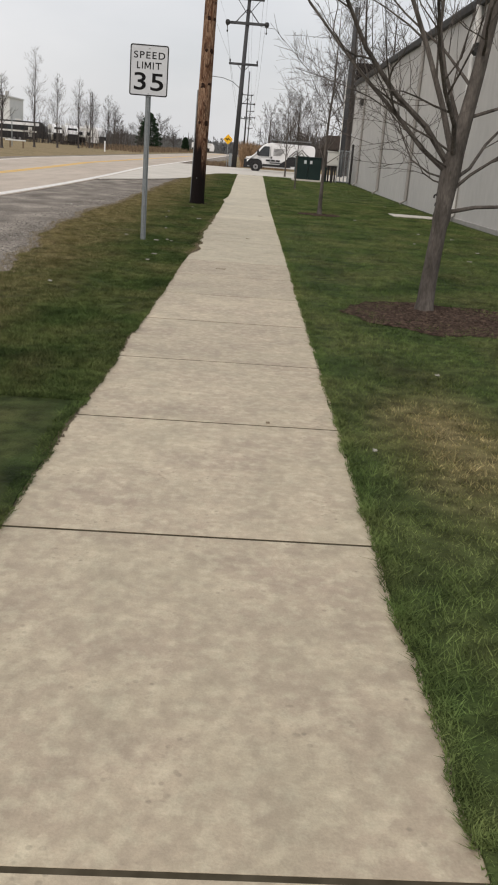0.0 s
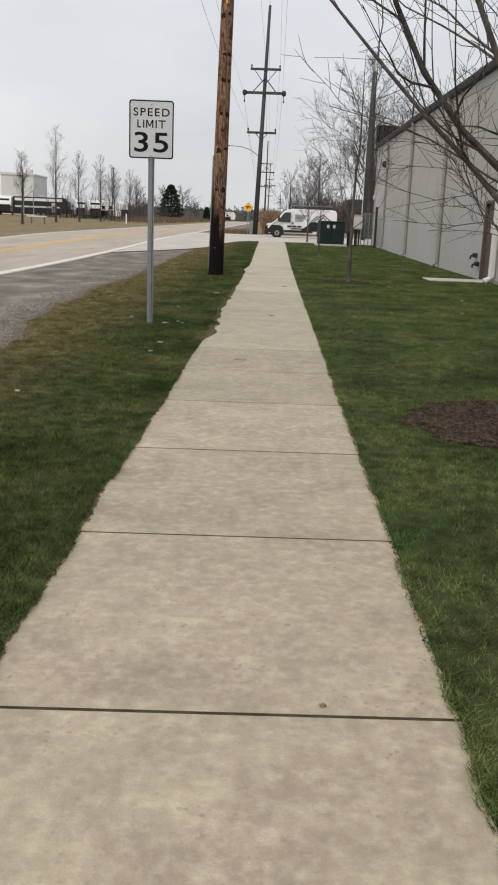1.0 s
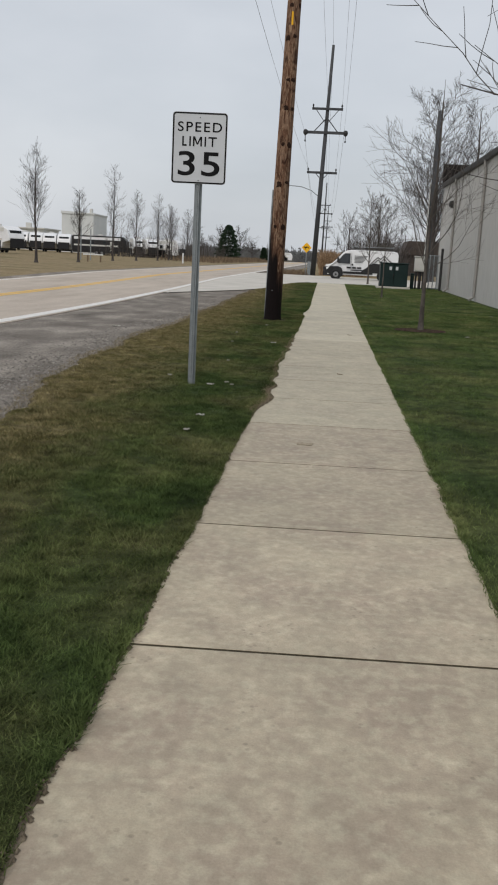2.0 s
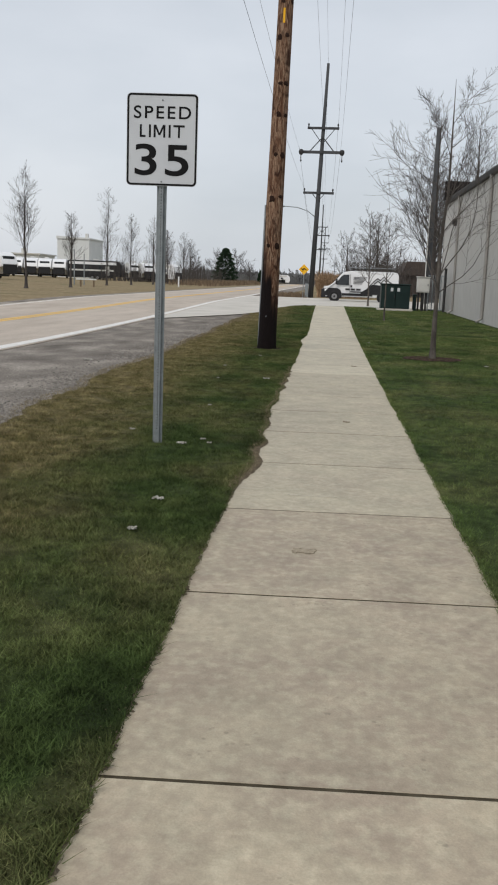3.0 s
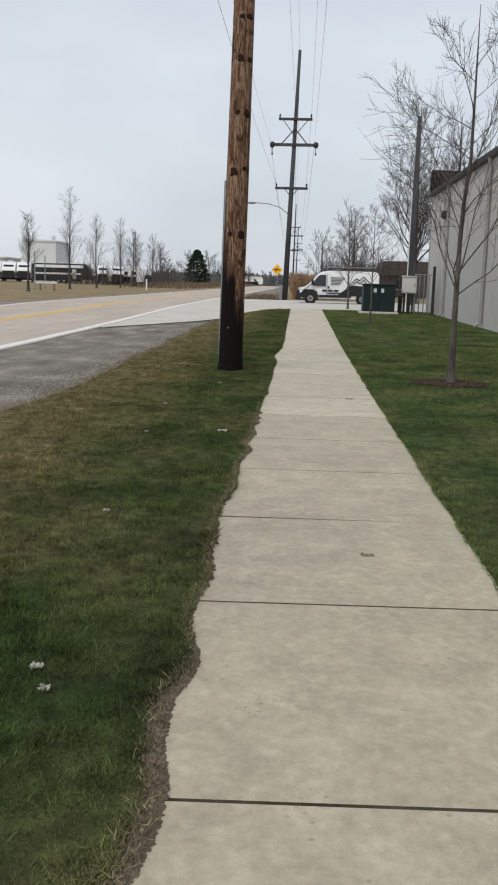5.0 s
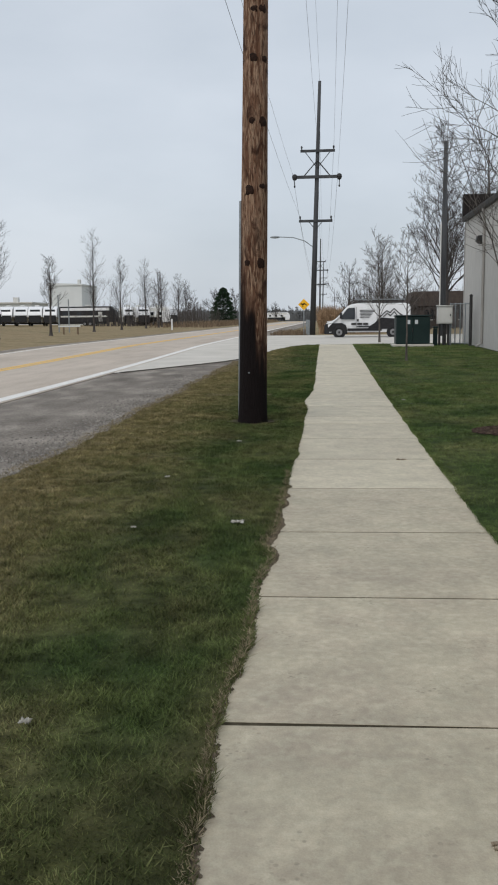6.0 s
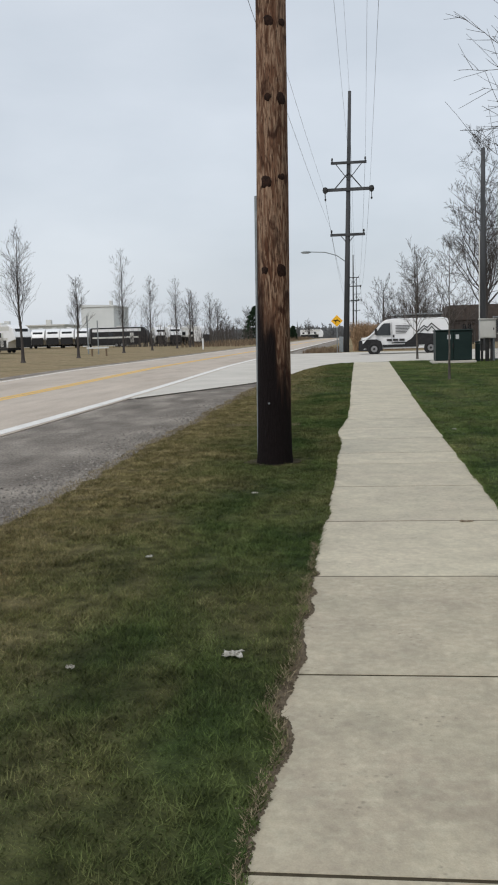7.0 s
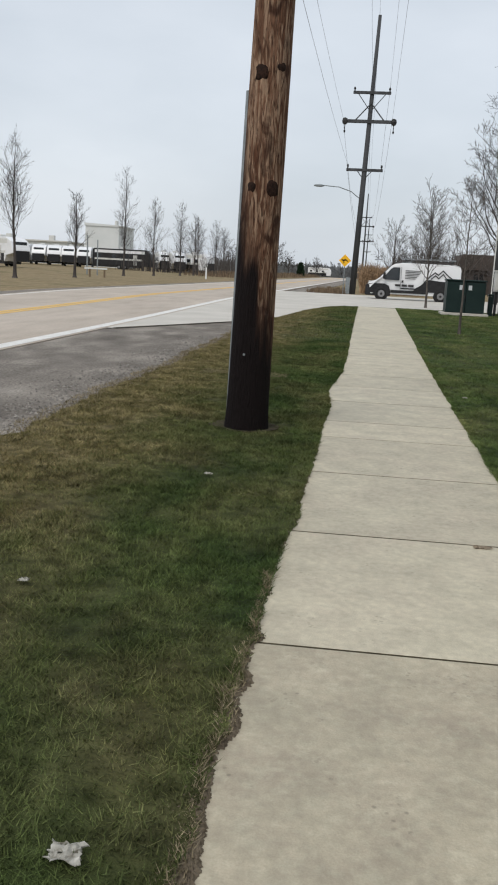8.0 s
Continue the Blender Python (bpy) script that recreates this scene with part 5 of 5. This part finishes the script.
def conifer(at, h, r, seed):
    rng = random.Random(seed)
    e = thing("conifer", at, "dark green spruce standing among bare trees", "tree", "spruces")
    part("trunk", tube([(0, 0, -0.2), (0, 0, h * 0.95)], [0.2, 0.03], 8), FARBARK, e)
    vs, fs = [], []
    for k in range(2600):
        u = rng.random()
        z = 0.4 + u * (h - 0.4)
        rad = r * (1 - u) ** 0.55 * (0.60 + 0.40 * rng.random()) * (0.85 + 0.15 * math.sin(z * 5 + rng.random()))
        a = rng.uniform(0, 6.283)
        c = Vector((rad * math.cos(a), rad * math.sin(a), z))
        out = Vector((math.cos(a), math.sin(a), rng.uniform(-0.5, 0.1))) * rng.uniform(0.3, 0.6)
        sd = Vector((-math.sin(a), math.cos(a), 0)) * rng.uniform(0.12, 0.25)
        i = len(vs)
        vs += [c - sd, c + sd, c + out + Vector((0, 0, 0.1)), c + Vector((0, 0, 0.22))]
        fs += [(i, i + 1, i + 2), (i, i + 2, i + 3), (i + 1, i + 3, i + 2)]
    raw("crown", vs, fs, NEEDLE, e)


conifer(at_ground(-29.5, 262), 9.4, 4.3, 3)
conifer(at_ground(-19.8, 268), 3.8, 1.0, 4)
for k, (x, y, h, s) in enumerate(((-32.0, 268, 10.0, 6.0), (-27.0, 269, 10.0, 6.0), (-39, 270, 8.5, 4), (-26, 300, 7, 3), (-20, 340, 8, 3))):
    tree("bare_tree", at_ground(x, y), h, 0.16, 1.3, 24, s, 3, 6, 90 + k, "broad bare tree by the road", mat=FARBARK, group="bare trees by the spruce", up=0.8, least=0.022)


def thicket(name, x0, x1, y0, y1, count, h0, h1, mat, label, category, seed, width=0.02):
    """Many upright stems in one uneven band."""
    rng = random.Random(seed)
    vs, fs = [], []
    for _ in range(count):
        x, y = rng.uniform(x0, x1), rng.uniform(y0, y1)
        z = ground_z(y) + left_rise(x, y) - 0.1
        h = rng.uniform(h0, h1) * (0.75 + 0.35 * noise.noise((x * 0.25, y * 0.25, seed)))
        top = Vector((x + rng.gauss(0, 0.12) * h, y + rng.gauss(0, 0.12) * h, z + h))
        w = width * rng.uniform(0.7, 1.5)
        i = len(vs)
        vs += [(x - w, y, z), (x + w, y, z), (x, y + w, z), tuple(top)]
        fs += [(i, i + 1, i + 3), (i + 1, i + 2, i + 3), (i + 2, i, i + 3)]
        for _k in range(3):
            u = rng.uniform(0.3, 0.85)
            p = Vector((x, y, z)).lerp(top, u)
            q = p + Vector((rng.gauss(0, 0.25), rng.gauss(0, 0.25), rng.uniform(0.1, 0.45))) * h * 0.4
            i = len(vs)
            vs += [tuple(p - Vector((w * 0.6, 0, 0))), tuple(p + Vector((w * 0.6, 0, 0))), tuple(p + Vector((0, w, w))), tuple(q)]
            fs += [(i, i + 1, i + 3), (i + 1, i + 2, i + 3), (i + 2, i, i + 3)]
    return tagged(raw(name, vs, fs, mat), label, category, kind="stuff")


thicket("reeds", -1.2, 3.5, 92, 104, 2200, 2.2, 3.4, REED, "tall tan dry reeds behind the driveway", "reeds", 7, 0.03)
thicket("reeds_roadside", -5.0, -2.0, 84, 100, 700, 0.25, 0.6, BRUSH, "short dry grass round the sign posts", "grass", 8, 0.03)
thicket("brush_left", -28, -18, 150, 330, 2500, 0.6, 1.5, BRUSH, "dry brown brush along the far road edge", "brush", 9, 0.05)
thicket("scrub_left", -45, -27, 170, 240, 900, 3.0, 7.5, FARBARK, "thicket of thin bare saplings", "brush", 10, 0.035)
thicket("scrub_right", 2, 30, 110, 170, 1600, 3.0, 7.5, FARBARK, "tangle of bare brush behind the van", "brush", 11, 0.05)
# distant woods and ridge, their haze painted in by HAZEWOOD
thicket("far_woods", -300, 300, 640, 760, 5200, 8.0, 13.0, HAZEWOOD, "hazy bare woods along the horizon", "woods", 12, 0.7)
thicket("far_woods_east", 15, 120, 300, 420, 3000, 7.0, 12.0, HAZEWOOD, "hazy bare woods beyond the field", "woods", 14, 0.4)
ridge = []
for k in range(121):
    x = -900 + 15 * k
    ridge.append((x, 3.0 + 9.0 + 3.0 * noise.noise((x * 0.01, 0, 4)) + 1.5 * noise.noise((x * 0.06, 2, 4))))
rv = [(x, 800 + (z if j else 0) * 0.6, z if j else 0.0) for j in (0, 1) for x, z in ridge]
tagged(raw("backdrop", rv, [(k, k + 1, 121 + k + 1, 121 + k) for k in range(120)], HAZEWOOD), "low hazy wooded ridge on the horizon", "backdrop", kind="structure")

# big trees, pole and house behind the building's corner
tree("large_tree", at_ground(8.0, 82), 17.0, 0.30, 2.5, 26, 5.5, 4, 7, 70, "tall old bare tree behind the building's corner", mat=FARBARK, group="tall bare trees", thin=0.62, up=1.5, least=0.009)
tree("large_tree", at_ground(12.0, 90), 18.0, 0.30, 2.5, 26, 5.5, 4, 7, 71, "tall old bare tree behind the building", mat=FARBARK, group="tall bare trees", thin=0.62, up=1.6, least=0.009)
tree("large_tree", at_ground(8.4, 84.5), 12.5, 0.34, 3.0, 20, 4.6, 4, 7, 75, "old bare tree with a thick trunk by the service pole", mat=FARBARK, group="tall bare trees", thin=0.6, up=1.5, least=0.009)
tree("large_tree", at_ground(16.5, 84), 17.0, 0.28, 2.5, 24, 5.0, 4, 7, 72, "tall old bare tree behind the building", mat=FARBARK, group="tall bare trees", thin=0.62, up=1.6, least=0.009)
tree("large_tree", at_ground(4.8, 104), 9.5, 0.18, 1.2, 24, 4.0, 4, 6, 73, "bushy bare tree beyond the driveway", mat=FARBARK, group="tall bare trees", thin=0.6, up=1.1, least=0.008)
tree("large_tree", at_ground(1.8, 116), 8.0, 0.16, 1.2, 22, 3.6, 4, 6, 74, "bushy bare tree beyond the driveway", mat=FARBARK, group="tall bare trees", thin=0.6, up=1.1, least=0.008)
sp = thing("service_pole", at_ground(7.25, 77.0), "bare grey service pole behind the building's corner", "utility pole")
part("shaft", tube([(0, 0, -0.4), (0.02, 0, 6), (0.04, 0, 12.7)], [0.21, 0.18, 0.13], 12), OLDWOOD, sp, smooth=True)
part("riser", tube([(-0.2, -0.06, 0), (-0.2, -0.06, 7.5)], 0.04, 8), CABINET, sp, "pale cable riser")
hs = thing("house", at_ground(15.5, 128), "low brown house half hidden by bare trees", "house")
part("wall", box(-6, 7, -4, 4, -0.3, 2.6), HOUSEBROWN, hs)
part("roof", prism([(-6.6, 2.5), (7.6, 2.5), (7.6, 2.7), (7.0, 4.2), (-6.0, 4.2), (-6.6, 2.7)], -4.5, 4.5), HOUSEBROWN, hs, "brown shingle roof")
for x in (-4, 0, 4):
    w = part("window", box(x - 0.6, x + 0.6, -4.05, -4.002, 0.9, 2.0), GLASS, hs)
    part("window_frame", box(x - 0.68, x + 0.68, -4.04, -4.003, 0.80, 0.895), CABINET, w)

# ---- grass, gravel, mulch and litter ----
def blades(name, left, right, y0, y1, count, mat, label, seed, dense=2.2, h=(0.013, 0.034), w=(0.0018, 0.0034)):
    """Single blades, thickest near the start of the stretch."""
    rng = np.random.default_rng(seed)
    u = rng.random(count)
    y = y0 + (y1 - y0) * u ** dense
    grid = np.linspace(y0, y1, 3000)
    a = np.interp(y, grid, [left(v) for v in grid])
    b = np.interp(y, grid, [right(v) for v in grid])
    x = a + (b - a) * rng.random(count)
    gz = np.interp(y, grid, [ground_z(v) for v in grid]) + 0.008
    tall = rng.uniform(*h, count) * (0.7 + 0.6 * rng.random(count))
    tall *= 0.95 + 0.45 * np.sin(9 * x + 2.5 * np.sin(3.1 * y)) * np.sin(7 * y + 2.2 * np.sin(4.3 * x))
    wide = rng.uniform(*w, count) * (1 + np.maximum(0, y - 22) * 0.10 + np.maximum(0, x - 2.2) * 0.12)
    ang = rng.uniform(0, 2 * np.pi, count)
    lean = rng.normal(0, 0.80, (count, 2)) * tall[:, None]
    v = np.empty((count, 3, 3), np.float32)
    v[:, 0] = np.c_[x - np.cos(ang) * wide, y - np.sin(ang) * wide, gz]
    v[:, 1] = np.c_[x + np.cos(ang) * wide, y + np.sin(ang) * wide, gz]
    v[:, 2] = np.c_[x + lean[:, 0], y + lean[:, 1], gz + tall]
    me = bpy.data.meshes.new(name)
    me.vertices.add(count * 3)
    me.vertices.foreach_set("co", v.ravel())
    me.loops.add(count * 3)
    me.loops.foreach_set("vertex_index", np.arange(count * 3, dtype=np.int32))
    me.polygons.add(count)
    me.polygons.foreach_set("loop_start", np.arange(0, count * 3, 3, dtype=np.int32))
    me.polygons.foreach_set("loop_total", np.full(count, 3, np.int32))
    me.update(calc_edges=True)
    me.materials.append(mat)
    return tagged(new(name, me), label, "grass", kind="stuff")


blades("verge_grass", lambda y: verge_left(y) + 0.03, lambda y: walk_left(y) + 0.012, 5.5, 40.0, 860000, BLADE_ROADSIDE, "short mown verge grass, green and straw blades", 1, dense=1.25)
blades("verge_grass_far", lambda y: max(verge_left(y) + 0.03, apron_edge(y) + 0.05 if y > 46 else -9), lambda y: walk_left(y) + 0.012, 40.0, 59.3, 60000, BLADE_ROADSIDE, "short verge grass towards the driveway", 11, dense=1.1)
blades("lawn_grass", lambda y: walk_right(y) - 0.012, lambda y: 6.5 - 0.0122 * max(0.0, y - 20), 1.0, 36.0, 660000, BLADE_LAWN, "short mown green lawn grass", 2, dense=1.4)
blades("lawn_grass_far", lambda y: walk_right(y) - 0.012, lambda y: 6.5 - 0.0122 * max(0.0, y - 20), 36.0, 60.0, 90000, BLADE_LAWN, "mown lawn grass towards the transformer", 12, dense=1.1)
blades("edge_tufts", lambda y: walk_left(y) - 0.06, lambda y: walk_left(y) + 0.022, 3.0, 40.0, 24000, BLADE_ROADSIDE, "ragged grass tufts leaning over the walk", 3, dense=1.4, h=(0.010, 0.026))
blades("edge_tufts_right", lambda y: walk_right(y) - 0.022, lambda y: walk_right(y) + 0.06, 2.0, 40.0, 30000, BLADE_LAWN, "ragged grass tufts along the walk", 4, dense=1.4, h=(0.010, 0.026))


blades("straw_fringe", lambda y: verge_left(y) - 0.16, lambda y: verge_left(y) + 0.22, 6.0, 46.0, 26000, STRAW, "dead straw blades straggling over the gravel edge", 5, dense=1.2, h=(0.012, 0.035))
blades("straw_streak", lambda y: -2.75, lambda y: -1.45, 32.75, 33.25, 7000, STRAW, "pale streak of dead straw across the verge", 6, dense=1.0, h=(0.012, 0.03))


def chips(name, count, place, size, mat, label, category, seed, flat=0.4):
    """Small uneven lumps, scattered."""
    rng = random.Random(seed)
    vs, fs = [], []
    for _ in range(count):
        x, y, z = place(rng)
        s = rng.uniform(*size)
        a = rng.uniform(0, 6.28)
        lx, ly = s * rng.uniform(0.7, 1.6), s * rng.uniform(0.4, 0.9)
        c, t = math.cos(a), math.sin(a)
        i = len(vs)
        for px, py, pz in ((-lx, -ly, 0), (lx, -ly, 0), (lx * 0.8, ly, 0), (-lx * 0.9, ly, 0)):
            vs.append((x + px * c - py * t, y + px * t + py * c, z - 0.004))
        vs.append((x + rng.uniform(-0.3, 0.3) * s, y + rng.uniform(-0.3, 0.3) * s, z + s * flat * rng.uniform(0.7, 1.3)))
        fs += [(i, i + 1, i + 4), (i + 1, i + 2, i + 4), (i + 2, i + 3, i + 4), (i + 3, i, i + 4)]
    return tagged(raw(name, vs, fs, mat), label, category, kind="stuff")


def on_mulch(rng):
    a, r = rng.uniform(0, 6.283), math.sqrt(rng.random())
    r *= 1.18 * (1 + 0.25 * noise.noise((math.cos(a) * 2.2, math.sin(a) * 2.2, 8)))
    x, y = 2.32 + 0.86 * r * math.cos(a), 9.65 + 0.82 * r * math.sin(a)
    return x, y, 0.022 + 0.030 * max(0.0, 1 - r)


chips("mulch_chips", 6800, on_mulch, (0.010, 0.030), MULCH, "dark brown bark chips in a ring round the tree", "mulch", 5)
mm = bmesh.new()
bmesh.ops.create_cone(mm, cap_ends=True, segments=40, radius1=1.0, radius2=0.25, depth=0.045, matrix=Matrix.Translation((2.32, 9.65, 0.025)) @ Matrix.Diagonal((0.85, 0.76, 1, 1)))
for v in mm.verts:
    k = 1 + 0.22 * noise.noise((v.co.x * 2.3, v.co.y * 2.3, 8))
    v.co.x, v.co.y = 2.32 + (v.co.x - 2.32) * k, 9.65 + (v.co.y - 9.65) * k
tagged(link("mulch_bed", mm, MULCH), "low bed of dark mulch round the tree", "mulch", kind="structure")


def on_mulch_far(rng):
    a, r = rng.uniform(0, 6.283), math.sqrt(rng.random())
    x, y = 2.2 + 0.6 * r * math.cos(a), 27.2 + 0.55 * r * math.sin(a)
    return x, y, ground_z(y) + 0.03


chips("mulch_ring", 1500, on_mulch_far, (0.015, 0.04), MULCH, "thin ring of mulch round the second tree", "mulch", 6)
chips("gravel", 14000, lambda rng: (lambda y: (verge_left(y) + 0.12 - abs(rng.gauss(0, 0.45)), y, ground_z(y) - 0.014))(8 + 32 * rng.random() ** 1.3), (0.006, 0.020), GRAVEL, "loose grey gravel along the shoulder's edge", "gravel", 7, flat=0.8)
chips("soil_crumbs", 9000, lambda rng: (lambda y: (concrete_left(y) - abs(rng.gauss(0, 0.035)) + 0.010, y, 0.006 + ground_z(y)))(rng.choice((rng.uniform(4, 28), rng.gauss(21.3, 0.8), rng.gauss(15.3, 0.8)))), (0.003, 0.011), SOIL, "crumbs of soil and thatch on the walk's edge", "soil", 8, flat=0.9)
blades("thatch", lambda y: walk_left(y) - 0.03, lambda y: concrete_left(y) - 0.004, 14.0, 24.0, 9000, STRAW, "dead straw thatch lying along the bare soil", 9, dense=1.0, h=(0.006, 0.03))


tagged(strip("paint_mark", lambda y: -0.27 + 2.0 * (y - 13.95), lambda y: 0.06 + 3.0 * (y - 13.95), span(13.948, 13.957, 0.003), 0.0045, SCRAPE, columns=7, skirt=0.003), "thin pale scrape across the concrete", "mark", kind="structure")


def scrap(name, x, y, w, d, h, seed, label, mat=LITTER):
    """A crumpled torn scrap lying in the grass."""
    rng = random.Random(seed)
    n = 10
    bm = bmesh.new()
    g = [[bm.verts.new((x + w * (i / (n - 1) - 0.5) * rng.uniform(0.7, 1.2), y + d * (j / (n - 1) - 0.5) * rng.uniform(0.7, 1.2), ground_z(y) + 0.030 + h * (0.4 + 0.9 * noise.noise((i * 0.55, j * 0.55, seed)) + 0.35 * rng.random()))) for j in range(n)] for i in range(n)]
    for i in range(n - 1):
        for j in range(n - 1):
            if rng.random() < 0.95:
                bm.faces.new((g[i][j], g[i + 1][j], g[i + 1][j + 1], g[i][j + 1]))
    got = bmesh.ops.extrude_face_region(bm, geom=bm.faces[:])
    bmesh.ops.translate(bm, vec=(0, 0, 0.003), verts=[q for q in got["geom"] if isinstance(q, bmesh.types.BMVert)])
    loose = [v for v in bm.verts if not v.link_faces]
    bmesh.ops.delete(bm, geom=loose, context="VERTS")
    return tagged(link(name, bm, mat), label, "litter", "scraps in the grass")


LEAF = material("dead brown leaf", (0.16, 0.125, 0.085), (0.31, 0.26, 0.195), scale=60, rough=0.9)
for k, (x, y, w) in enumerate(((-1.31, 15.61, 0.10), (-1.15, 15.87, 0.06), (-1.07, 15.69, 0.05), (-1.12, 13.50, 0.09), (-1.13, 12.74, 0.06), (-1.90, 16.24, 0.06), (-1.40, 18.23, 0.05), (-1.88, 10.08, 0.05), (-1.69, 21.38, 0.05), (1.05, 31.69, 0.08), (-0.96, 21.59, 0.11), (-1.40, 26.08, 0.07),
                               (-1.83, 23.5, 0.06), (3.1, 25.7, 0.10), (5.2, 34.9, 0.12), (0.98, 4.85, 0.03), (1.69, 6.8, 0.04), (4.05, 16.0, 0.09), (4.64, 17.9, 0.08), (4.8, 21.0, 0.10), (4.2, 22.0, 0.08), (3.6, 19.0, 0.06))):
    scrap("paper_scrap", x, y, w * 0.8, w * 0.7, 0.015, 100 + k, "torn whitish scrap of paper lying in the grass")
for k, (x, y, w) in enumerate(((-4.41, 23.9, 0.16), (-3.35, 22.8, 0.14))):
    sc = scrap("paper_scrap", x, y, w, w * 0.6, 0.02, 140 + k, "torn whitish scrap of paper on the gravel shoulder")
    sc.location.z = -0.04
for k, (x, y, w) in enumerate(((0.21, 17.6, 0.07), (0.48, 24.85, 0.10), (0.42, 5.34, 0.02))):
    lf = scrap("dead_leaf", x, y, w, w * 0.5, 0.012, 160 + k, "curled dead leaf lying on the concrete walk", LEAF)
    lf.location.z = -0.033
SPALL = material("spalled concrete", (0.25, 0.213, 0.158), (0.40, 0.35, 0.265), scale=70, rough=1.0)
sp = scrap("spalled_patch", -0.12, 12.60, 0.12, 0.09, 0.007, 171, "rough spalled chip broken from the concrete walk", SPALL)
sp.location.z = -0.0315
